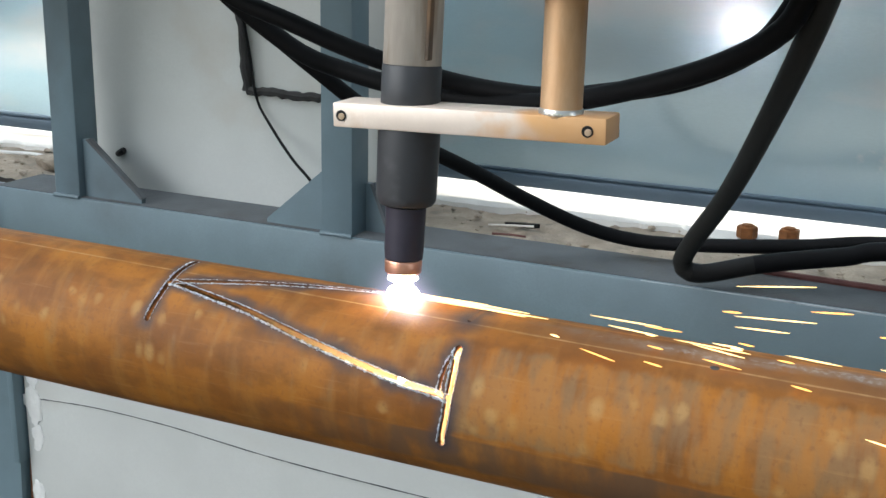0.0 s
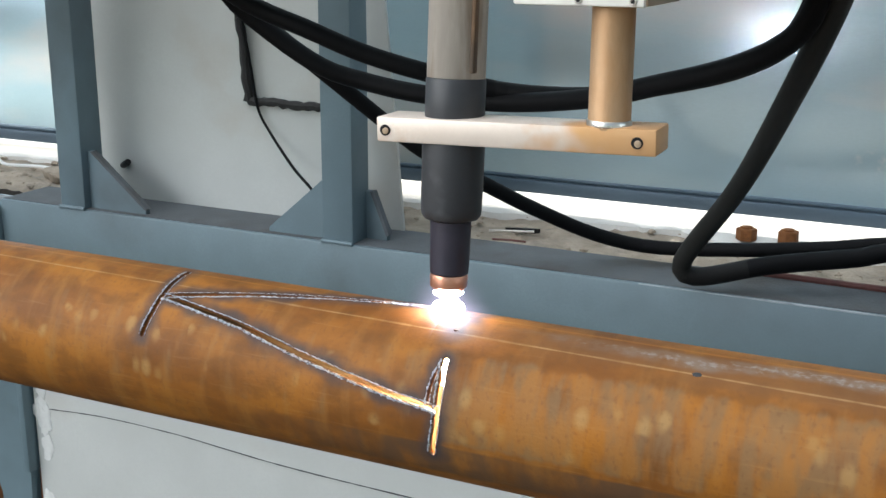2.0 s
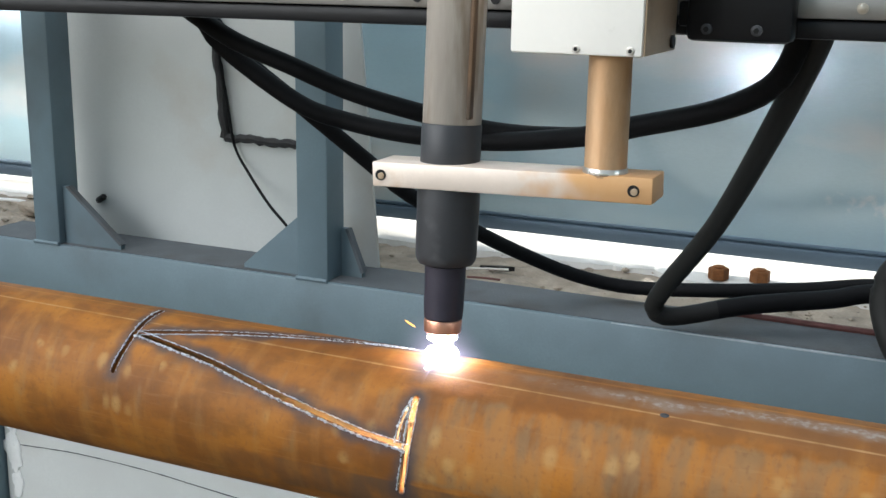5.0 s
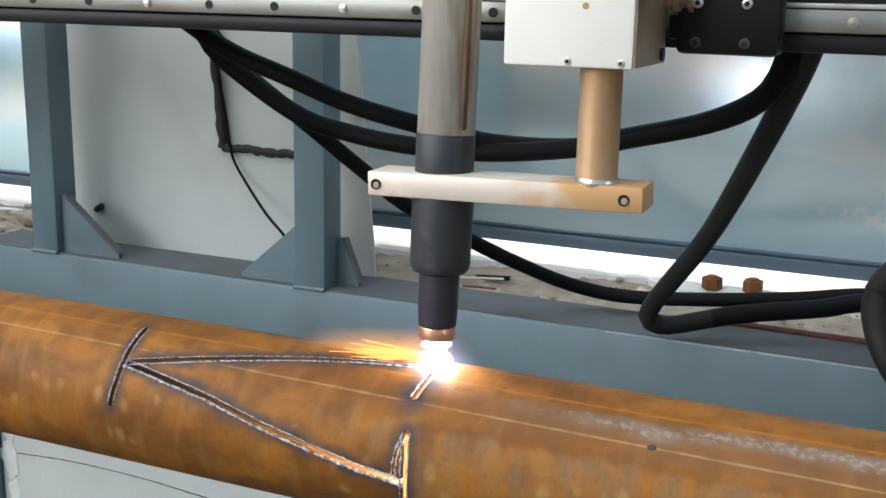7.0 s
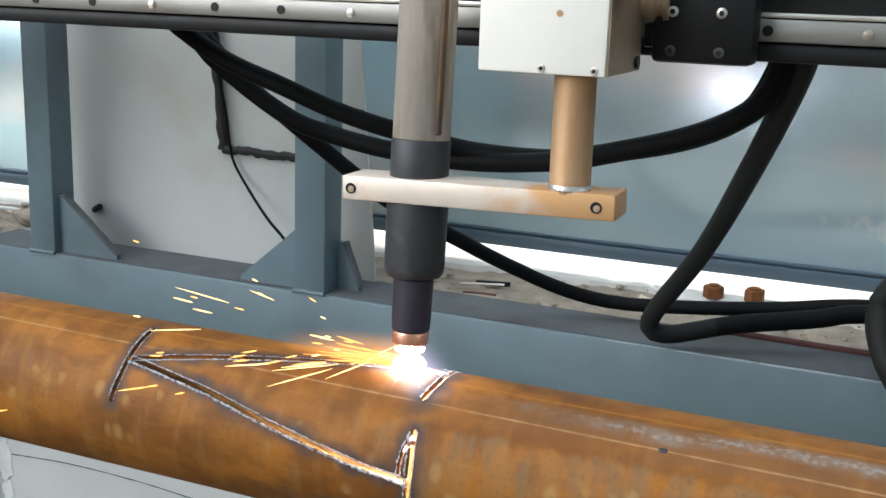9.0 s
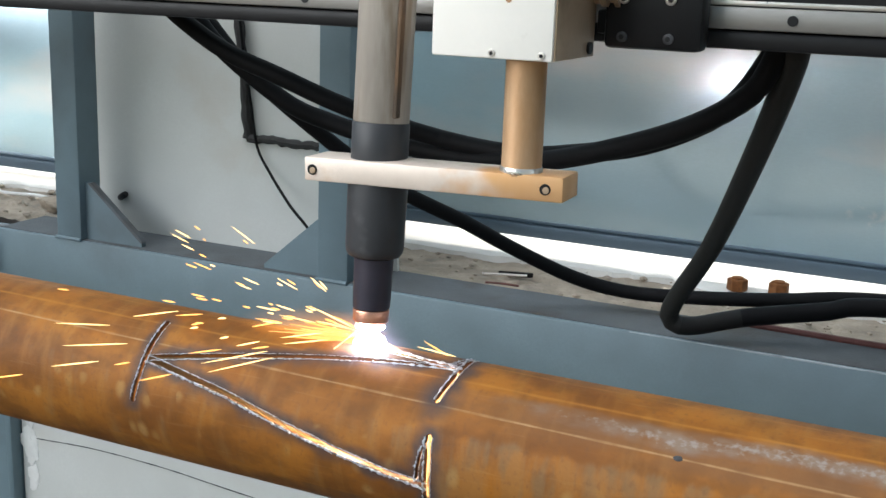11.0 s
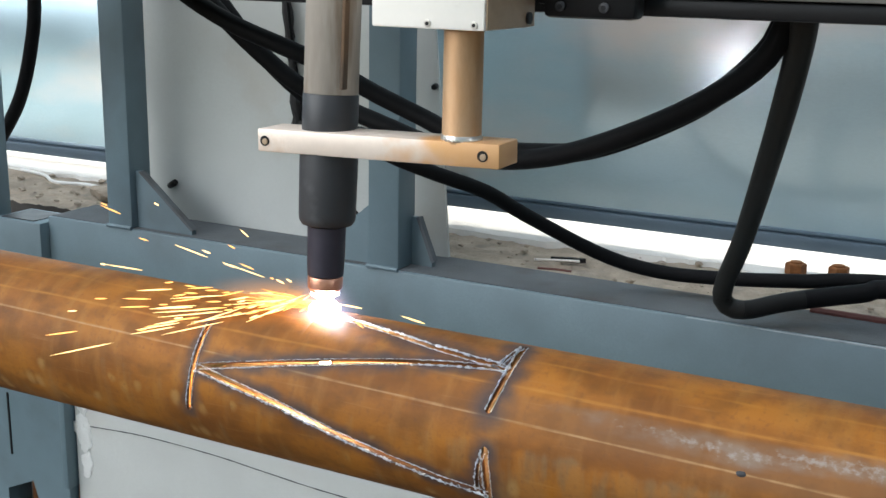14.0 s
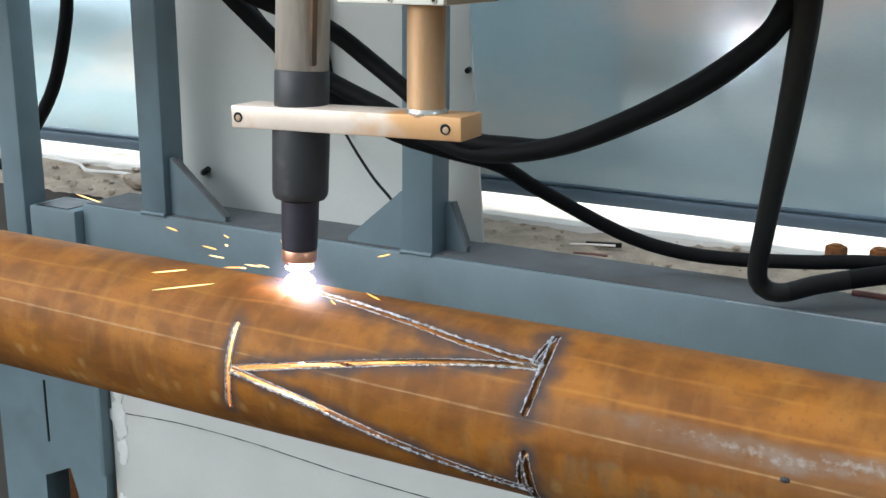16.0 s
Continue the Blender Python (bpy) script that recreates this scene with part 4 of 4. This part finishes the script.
# ---- cables: each a chain of short stiff lengths that bend as the carriage travels ----
def cable(label, radius, here, there, material, n):
    ob = thing("power_cable", label, "cable", "cables to the torch carriage")
    ends = [spline(here, n), spline(there, n)]
    links = []
    for k in range(n):
        length = max((e[k + 1] - e[k]).length for e in ends)
        h, r = length / 2, radius
        prof = [(r * 0.5, -h - r * 0.87), (r * 0.87, -h - r * 0.5), (r * 0.985, -h - r * 0.17), (r, -h), (r, -h * 0.96), (r, h * 0.96), (r, h), (r * 0.985, h + r * 0.17), (r * 0.87, h + r * 0.5), (r * 0.5, h + r * 0.87)]
        # the looping cable is greyer on its upper run and turns black past its lowest bend
        skin_mat = material if material is RUBBER or k < 0.53 * n else RUBBER_MID if k < 0.60 * n else RUBBER
        links.append(part("cable_length", lathe(bmesh.new(), prof, 14), skin_mat, ob, smooth=60))
    return links, here, there, n


# control points with the carriage at its right-hand stop (x = 0.105) and at x = -0.0965
CABLES = [
    cable("thick black rubber cable drooping behind the torch", 0.0082,
          [(-0.262, 0.2, 0.352), (-0.236, 0.2, 0.3355), (-0.1876, 0.2, 0.3099), (-0.1288, 0.2, 0.2904), (-0.0798, 0.214, 0.2701), (-0.0261, 0.229, 0.255), (0.0359, 0.262, 0.2381), (0.1190, 0.247, 0.2408), (0.1750, 0.218, 0.2552), (0.2450, 0.198, 0.2752), (0.2848, 0.183, 0.2988), (0.3012, 0.168, 0.3337), (0.306, 0.16, 0.3581)],
          [(-0.40, 0.2, 0.370), (-0.359, 0.2, 0.3446), (-0.3005, 0.2, 0.325), (-0.250, 0.205, 0.308), (-0.2105, 0.214, 0.2922), (-0.1783, 0.229, 0.2651), (-0.1369, 0.229, 0.2372), (-0.0913, 0.23, 0.2025), (-0.0338, 0.225, 0.1990), (0.0217, 0.218, 0.2055), (0.1243, 0.188, 0.2538), (0.1860, 0.173, 0.3000), (0.2068, 0.163, 0.3325)], RUBBER, 56),
    cable("thick black rubber cable drooping behind the torch", 0.0085,
          [(-0.262, 0.229, 0.352), (-0.2447, 0.229, 0.3347), (-0.2202, 0.229, 0.3045), (-0.1502, 0.244, 0.2552), (-0.1041, 0.258, 0.2387), (-0.0398, 0.258, 0.2306), (0.0377, 0.258, 0.2292), (0.1245, 0.229, 0.2423), (0.1792, 0.2, 0.2579), (0.2474, 0.18, 0.278), (0.2889, 0.165, 0.3021), (0.3056, 0.15, 0.337), (0.3104, 0.14, 0.3578)],
          [(-0.40, 0.229, 0.368), (-0.37, 0.229, 0.3443), (-0.3172, 0.229, 0.3032), (-0.2703, 0.244, 0.2593), (-0.2349, 0.258, 0.237), (-0.1782, 0.258, 0.2157), (-0.1316, 0.258, 0.195), (-0.0626, 0.229, 0.1893), (0.0279, 0.2, 0.2090), (0.1270, 0.17, 0.2570), (0.1898, 0.155, 0.3015), (0.2109, 0.145, 0.332), (0.2166, 0.14, 0.3521)], RUBBER, 56),
    cable("black cable sagging to the slab", 0.0078,
          [(-0.272, 0.258, 0.352), (-0.2594, 0.258, 0.3336), (-0.215, 0.258, 0.2901), (-0.1617, 0.273, 0.2464), (-0.1106, 0.316, 0.1901), (-0.0808, 0.345, 0.1571), (-0.0362, 0.403, 0.1158), (-0.0063, 0.461, 0.0827), (0.0409, 0.519, 0.0486), (0.099, 0.548, 0.0342), (0.1935, 0.548, 0.0426), (0.282, 0.548, 0.0548), (0.3748, 0.548, 0.07), (0.60, 0.56, 0.08)],
          [(-0.40, 0.258, 0.37), (-0.3731, 0.258, 0.3441), (-0.3134, 0.258, 0.2806), (-0.2649, 0.273, 0.2327), (-0.2136, 0.316, 0.1867), (-0.1648, 0.345, 0.1668), (-0.1224, 0.389, 0.1483), (-0.096, 0.432, 0.118), (-0.0248, 0.504, 0.0623), (0.031, 0.533, 0.0426), (0.0896, 0.548, 0.0388), (0.1781, 0.548, 0.0473), (0.2433, 0.548, 0.0552), (0.60, 0.56, 0.08)], RUBBER, 60),
    cable("dusty black cable looping down onto the bed beam", 0.0098,
          [(0.326, 0.13, 0.395), (0.32, 0.14, 0.358), (0.3149, 0.16, 0.3308), (0.2822, 0.229, 0.2617), (0.2192, 0.374, 0.1506), (0.1599, 0.447, 0.0644), (0.1494, 0.461, 0.0381), (0.169, 0.468, 0.0311), (0.2334, 0.49, 0.0456), (0.313, 0.519, 0.0557), (0.3754, 0.533, 0.066), (0.60, 0.55, 0.075)],
          [(0.232, 0.125, 0.385), (0.225, 0.13, 0.3456), (0.2171, 0.16, 0.3076), (0.1973, 0.229, 0.2355), (0.1532, 0.389, 0.1175), (0.1365, 0.447, 0.0575), (0.1404, 0.461, 0.037), (0.1587, 0.468, 0.0321), (0.1895, 0.49, 0.0399), (0.2471, 0.519, 0.0507), (0.2882, 0.533, 0.0563), (0.60, 0.55, 0.075)], RUBBER_GREY, 110),
]

bm = tube(bmesh.new(), spline([(-0.985, 0.635, 0.50), (-0.9803, 0.635, 0.3172), (-0.9942, 0.635, 0.2318), (-1.0297, 0.635, 0.1423), (-1.0893, 0.635, 0.0652), (-1.15, 0.65, 0.008), (-1.3, 0.67, 0.012)], 40), 0.0105, 14)
solid("hanging_cable", bm, RUBBER, "black cable hanging in front of the sheet wall", "cable", smooth=60)
bm = tube(bmesh.new(), spline([(-0.458, 0.555, 0.33), (-0.4486, 0.555, 0.2573), (-0.4397, 0.555, 0.2079), (-0.4307, 0.555, 0.1543), (-0.4079, 0.55, 0.1223), (-0.3575, 0.52, 0.0894), (-0.318, 0.497, 0.071), (-0.305, 0.50, 0.05)], 40), 0.0019, 8)
solid("thin_wire", bm, RUBBER, "thin black wire hanging down the white sheet", "wire", smooth=60)
bm = tube(bmesh.new(), spline([(0.46, 0.50, 0.125), (0.40, 0.497, 0.118), (0.372, 0.49, 0.092), (0.372, 0.478, 0.06), (0.395, 0.455, 0.02), (0.45, 0.44, -0.03)], 30), 0.0145, 18)
solid("hose_loop", bm, RUBBER_GREY, "thick dark hose looping over the bed beam", "hose", smooth=60)
bm = tube(bmesh.new(), spline([(-1.15, 0.74, 0.006), (-1.08, 0.725, 0.006), (-1.02, 0.69, 0.006), (-0.95, 0.70, 0.006), (-0.86, 0.672, 0.006), (-0.80, 0.665, 0.006)], 40), 0.0028, 8)
solid("white_wire", bm, MORTAR, "loose white wire lying on the slab", "wire", smooth=60)


# ---- small things on the slab ----
def hex_bolt(x, y, z, turn):
    ob = thing("anchor_bolt", "rusty hexagonal anchor nut on its bolt end", "bolt", "rusty anchor bolts", at=(x, y, z))
    bm = lathe(bmesh.new(), [(0.0118, 0), (0.0128, 0.001), (0.0128, 0.0135), (0.0115, 0.015)], 6, pose(0, 0, 0, 0, 0, turn))
    part("nut", bm, RUSTY, ob, smooth=0)
    part("bolt_end", lathe(bmesh.new(), [(0.0074, 0.0), (0.0074, 0.016), (0.0066, 0.017)], 16), RUSTY, ob)
    return ob


hex_bolt(0.1665, 0.727, 0.0088, 8)
hex_bolt(0.2155, 0.735, 0.0089, 25)
bm = tube(bmesh.new(), [Vector((-0.138, 0.632, 0.0075)), Vector((-0.11, 0.640, 0.0085)), Vector((-0.0845, 0.652, 0.0075))], 0.0016, 8)
solid("welding_rod", bm, STEEL, "short bare welding rod lying on the slab", "rod")
bm = prism(bmesh.new(), [(-0.125, 0.655), (-0.09, 0.662), (-0.082, 0.668), (-0.10, 0.666)], "z", 0.002, 0.008)
solid("metal_scrap", bm, BLACK, "dark sliver of scrap metal on the slab", "scrap", smooth=0)
bm = tube(bmesh.new(), [Vector((-0.12, 0.600, 0.006)), Vector((-0.098, 0.604, 0.0065)), Vector((-0.078, 0.606, 0.006))], 0.0014, 8)
solid("red_stick", bm, REDROD, "thin red stick lying beside the bed beam", "stick")
bm = tube(bmesh.new(), [Vector((0.212, 0.5615, 0.0155)), Vector((0.30, 0.558, 0.0155)), Vector((0.42, 0.556, 0.0155))], 0.0038, 8)
solid("red_rod", bm, REDROD, "red oxide rod lying on the bed beam", "rod")
for x, y, s, col in ((-0.87, 0.655, 0.016, CONC), (-0.84, 0.66, 0.011, CONC), (-0.90, 0.668, 0.012, CONC)):
    bm = bmesh.new()
    r = bmesh.ops.create_icosphere(bm, subdivisions=3, radius=s)
    for v in r["verts"]:
        v.co = Vector((v.co.x * 1.5, v.co.y, v.co.z * 0.75)) * (1 + 0.35 * noise.noise(v.co * 70 + Vector((x * 9, 0, 0)))) + Vector((x, y, s * 0.5))
    solid("stone", bm, col, "broken grey lump of concrete", "stone", "broken lumps", smooth=25)


# ---- sparks ----
def spark_mesh(length, r, material):
    bm = bmesh.new()
    prof = [(r * 0.2, -length / 2), (r, -length * 0.2), (r * 1.1, length * 0.25), (r * 0.3, length / 2)]
    lathe(bm, prof, 6, pose(0, 0, 0, 0, 90, 0))
    me = bpy.data.meshes.new("spark")
    bm.to_mesh(me)
    bm.free()
    me.materials.append(material)
    return me


SPARK_MESHES = [spark_mesh(*p) for p in ((0.012, 0.00055, SPARK), (0.018, 0.0005, SPARK_HOT), (0.032, 0.00045, SPARK_HOT), (0.007, 0.0006, SPARK_HOT), (0.010, 0.0005, SPARK), (0.024, 0.0005, SPARK), (0.046, 0.0004, SPARK_HOT), (0.007, 0.0005, SPARK))]
SPARKS = []
for k in range(300):
    SPARKS.append(tagged(new("spark", SPARK_MESHES[k % 8]), "glowing orange spark flying from the cut", "spark", "flying sparks"))

# bursts: time, sparks, then shares that go right along the pipe, left and low, left and high, and scatter; nearest and farthest reach
BURSTS = [(0.0, 34, 1.0, 0, 0, 0, 0.10, 0.36), (0.25, 34, 1.0, 0, 0, 0, 0.05, 0.34), (0.5, 40, 1.0, 0, 0, 0, 0.04, 0.38), (0.75, 40, 1.0, 0, 0, 0, 0.04, 0.26), (1.0, 26, 1.0, 0, 0, 0, 0.05, 0.36), (1.25, 30, 1.0, 0, 0, 0, 0.05, 0.34),
          (1.5, 2, 1.0, 0, 0, 0, 0.25, 0.4), (2.0, 1, 1.0, 0, 0, 0, 0.2, 0.3), (2.5, 24, 0.9, 0, 0, 0.1, 0.05, 0.34), (3.0, 8, 0.4, 0, 0, 0.6, 0.02, 0.20), (3.25, 26, 0, 0.7, 0.2, 0.1, 0.02, 0.16), (3.5, 34, 0.1, 0.8, 0.1, 0, 0.05, 0.32),
          (4.5, 1, 1.0, 0, 0, 0, 0.1, 0.2), (5.0, 1, 0, 0, 0, 1.0, 0.05, 0.06), (6.3, 14, 0, 0.5, 0.3, 0.2, 0.02, 0.12), (6.9, 16, 0, 0.5, 0.3, 0.2, 0.02, 0.12), (7.5, 24, 0, 0.4, 0.2, 0.4, 0.01, 0.09), (8.0, 36, 0, 0.5, 0.35, 0.15, 0.02, 0.14), (8.25, 30, 0, 0.3, 0.6, 0.1, 0.03, 0.16),
          (8.5, 26, 0, 0.1, 0.8, 0.1, 0.03, 0.16), (9.0, 50, 0, 0.4, 0.5, 0.1, 0.02, 0.20), (9.5, 60, 0, 0.4, 0.5, 0.1, 0.02, 0.22), (10.0, 60, 0, 0.4, 0.5, 0.1, 0.02, 0.24), (10.5, 70, 0, 0.4, 0.5, 0.1, 0.02, 0.25), (11.0, 90, 0, 0.3, 0.56, 0.14, 0.02, 0.20), (11.25, 76, 0, 0.5, 0.4, 0.1, 0.02, 0.22), (11.5, 84, 0, 0.62, 0.25, 0.13, 0.02, 0.22),
          (11.75, 60, 0, 0.5, 0.4, 0.1, 0.02, 0.22), (12.0, 44, 0, 0.3, 0.65, 0.05, 0.03, 0.20), (12.25, 60, 0, 0.5, 0.4, 0.1, 0.02, 0.22), (12.5, 40, 0, 0.35, 0.6, 0.05, 0.03, 0.22), (12.75, 50, 0, 0.5, 0.4, 0.1, 0.02, 0.2), (13.0, 76, 0, 0.6, 0.3, 0.1, 0.02, 0.18), (13.25, 80, 0, 0.6, 0.3, 0.1, 0.02, 0.2), (13.5, 100, 0, 0.7, 0.22, 0.08, 0.02, 0.19),
          (13.75, 90, 0, 0.7, 0.22, 0.08, 0.02, 0.18), (14.0, 104, 0, 0.74, 0.14, 0.12, 0.02, 0.16), (14.25, 70, 0, 0.6, 0.3, 0.1, 0.02, 0.18), (14.5, 50, 0, 0.6, 0.35, 0.05, 0.03, 0.2), (14.75, 80, 0, 0.6, 0.3, 0.1, 0.02, 0.18), (15.0, 108, 0, 0.66, 0.2, 0.14, 0.02, 0.18), (15.25, 90, 0, 0.6, 0.34, 0.06, 0.02, 0.18), (15.5, 100, 0, 0.62, 0.36, 0.02, 0.02, 0.19), (15.75, 40, 0, 0.5, 0.4, 0.1, 0.02, 0.16), (16.0, 18, 0, 0.1, 0.6, 0.3, 0.03, 0.16)]


REST = pose(0.0, 0.14, 0.41)   # idle sparks wait inside the hollow gantry beam


def filled(table):
    """The bursts with further ones between them, an eighth of a second apart, while the torch keeps throwing sparks."""
    out = []
    for a, b in zip(table, table[1:] + [None]):
        out.append(a)
        if b and min(a[1], b[1]) > 12 and (b[0] - a[0] < 0.3 or a[0] > 7.9):
            t = a[0] + 0.125
            while t < b[0] - 0.06:
                out.append((t, (a[1] + b[1]) // 2) + a[2:])
                t += 0.125
    return out


# spatter that drips through the cuts: the last three numbers are where it leaves the pipe
BURSTS = filled(BURSTS) + [(3.0, 16, 0, 0, 0, 1.0, 0.0, 0.0, (0.110, -0.058, 0.078)), (13.0, 18, 0, 0, 0, 1.0, 0.0, 0.0, (0.004, -0.060, 0.066))]
BURSTS.sort(key=lambda b: b[0])


def flight(rnd, burst):
    """One spark's way in a burst: when it leaves the arc, when it dies, and its place and turn in between."""
    tc, count, right, low, high, any_way, near, far = burst[:8]
    reach = near + (far - near) * rnd.random() ** (0.8 if right > 0.5 else 1.2)
    pick = rnd.random()
    if rnd.random() < 0.3:
        reach *= 1.5
    if pick < right:
        way = Vector((1.0, rnd.uniform(-0.2, 0.10), rnd.gauss(0.03, 0.06)))
    elif pick < right + low:
        way = Vector((-1.0, rnd.uniform(-0.62, 0.0), rnd.uniform(-0.2, 0.03)))
    elif pick < right + low + high:
        way = Vector((-1.0, rnd.uniform(-0.05, 0.6), rnd.uniform(0.0, 0.28)))
    else:
        way = Vector((rnd.uniform(-1, 1), rnd.uniform(-0.6, 0.5), rnd.uniform(-0.1, 0.5)))
        reach *= 0.5
    if len(burst) > 8:
        way, reach = Vector((rnd.uniform(-0.8, 0.8), rnd.uniform(-0.8, -0.1), rnd.uniform(-1.2, 0.3))), rnd.uniform(0.004, 0.04)
    way.normalize()
    lead = rnd.uniform(0.06, 0.088)
    v, p0, start, g = way * (reach / lead), Vector(burst[8]) if len(burst) > 8 else Vector((torch_x(tc), 0, 0.126)), tc - lead, 2.0

    def at(t):
        u = t - start
        p = p0 + v * u + Vector((0, 0, -g * u * u / 2))
        if abs(p.y) < R + 0.003:
            p.z = max(p.z, AX + math.sqrt((R + 0.003) ** 2 - p.y ** 2))
        d = v + Vector((0, 0, -g * u))
        if d.x < 0:
            d = -d
        tilt = max(-50, min(50, math.degrees(math.atan2(d.z, math.hypot(d.x, d.y)))))
        yaw = max(-50, min(50, math.degrees(math.atan2(d.y, d.x))))
        return pose(*p, 0, -tilt, yaw)
    return start, at


def spark_rows(k):
    """Flights of one spark: out of the arc, along its way, and out of sight inside the beam until the next burst."""
    rows = [(0.0, REST)]
    for i, burst in enumerate(BURSTS):
        tc, count, right = burst[:3]
        # neighbouring bursts take sparks from the three hundreds in turn
        first = 100 * (round(tc / 0.125) % 3) + (100 - count if len(burst) > 8 else 0)
        if 0 <= k - first < (count if right > 0.5 else 0.95 * count):
            start, at = flight(random.Random(1000 * k + i), burst)
            if start <= 0.0:
                rows = [(0.0, at(0.0))]
            else:
                rows += [(start - 0.034, REST), (start, at(start)), (start + 0.034, at(start + 0.034)), (tc, at(tc))]
            if tc < 15.9:
                rows += [(tc + 0.07, at(tc + 0.07)), (tc + 0.105, REST)]
    if rows[-1][0] < 16.0:
        rows.append((16.0, REST))
    out = rows[:1]
    for r in rows[1:]:
        if frame(r[0]) > frame(out[-1][0]):
            out.append(r)
    return out


def spark_fan(name, way):
    """A tight brush of molten streaks beside the arc; built along x, parked upright inside the carriage box."""
    bm = bmesh.new()
    rnd = random.Random(7 + way)
    for k in range(44):
        L = rnd.uniform(0.018, 0.050) if k % 3 else rnd.uniform(0.05, 0.080)
        a, b = rnd.uniform(-18, 9) * min(1, 0.03 / L), rnd.uniform(-5, 9) * min(1, 0.04 / L)
        lathe(bm, [(0.0005, 0.004), (0.0006, L * 0.4), (0.0004, L * 0.8), (0.0002, L)], 6, pose(0, rnd.uniform(-.003, .003), rnd.uniform(-.002, .002), 0, 90 - b, a))
    ob = part(name, bm, JET, TORCH, "brush of molten orange streaks")
    # two crossed sheets carry the painted orange glow
    for axis in (1, 2):
        part("flare", sheet(bmesh.new(), axis, (0.11, 0.024, 0.020), (0.004, 0, 0), least=-0.004), FLARE_VEIL, ob, "faint orange glow painted on a sheet beside the arc")
    return ob


FAN = spark_fan("spark_brush", 1)
bm = bmesh.new()
rnd = random.Random(31)
for k in range(9):
    L = rnd.uniform(0.05, 0.105)
    lathe(bm, [(0.0005, 0.004), (0.0008, L * 0.4), (0.0005, L * 0.8), (0.0002, L)], 6, pose(0, rnd.uniform(-.002, .002), rnd.uniform(-.0015, .0015), 0, 90 - rnd.uniform(-0.6, 1.4), rnd.uniform(-2, 2)))
LANCE = part("spark_lance", bm, SPARK_HOT, TORCH, "thin lance of molten streaks")
bm = lathe(bmesh.new(), [(0.0022, 0.062), (0.0038, 0.08), (0.0046, 0.114)], 16)
part("inner_jet", bm, INNER, TORCH, "hot jet blown into the pipe")


# ---- moving things ----
def motions():
    walk(TORCH, [(t, pose(x, 0, 0)) for t, x in zip(TIMES, TORCH_X)])
    walk(PIPE, [(t, pose(0, 0, AX, a)) for t, a in zip(TIMES, TURN)])
    for p, t, a, b in CUT_MOVES:
        if t >= 16:
            continue
        t = max(0.1, t)
        walk(p, [(0, Matrix.Translation(a)), (max(0.04, t - 0.06), Matrix.Translation(a)), (min(15.9, t + 0.06), Matrix.Translation(b)), (16, Matrix.Translation(b))])
    for links, here, there, n in CABLES:
        poses = [[] for k in range(n)]
        for t in (0, 0.5, 1, 1.5, 2, 2.5, 3, 4, 5, 7.5, 8.5, 11, 12, 13, 14, 15, 15.5, 16):
            u = (torch_x(t) + 0.0965) / 0.2015
            ctrl = [Vector(b).lerp(Vector(a), u) for a, b in zip(here, there)]
            if links is CABLES[0][0]:
                # half-way through the travel the first cable hangs lower on its way to the torch
                for j, w in enumerate((0.2, 0.6, 1.0, 1.0, 1.0, 0.8, 0.4)):
                    ctrl[j].z -= 0.014 * w * 4 * u * (1 - u)
            pts = spline(ctrl, n)
            for k in range(n):
                d = pts[k + 1] - pts[k]
                poses[k].append((t, Matrix.Translation((pts[k] + pts[k + 1]) / 2) @ d.to_track_quat("Z", "Y").to_matrix().to_4x4()))
        for k in range(n):
            walk(links[k], poses[k])
    for k, s in enumerate(SPARKS):
        walk(s, spark_rows(k))
    # the lance points right and the brush left; idle, the lance stands upright in the barrel and the brush in the carriage box
    aim = lambda turn, z, x=0.0, y=0.0: pose(x, y, z, 0, turn, 0)
    down, up = [(-90, 0.20), (-45, 0.165), (1, 0.1262)], [(-90, 0.345, 0.09, 0.017), (-140, 0.22, 0.04, 0.01), (-182, 0.127)]
    rows = [(0, aim(*down[-1]))]
    for start, steps in ((1.36, down[::-1]), (2.32, down), (2.62, down[::-1])):
        rows += [(start + 0.04 * k, aim(*p)) for k, p in enumerate(steps)]
    walk(LANCE, rows + [(16, aim(*down[0]))])
    rows = [(0, aim(*up[0]))]
    for start, steps in ((3.12, up), (3.66, up[::-1]), (6.08, up), (15.72, up[::-1])):
        rows += [(start + 0.04 * k, aim(*p)) for k, p in enumerate(steps)]
    walk(FAN, rows + [(16, aim(*up[0]))])


motions()
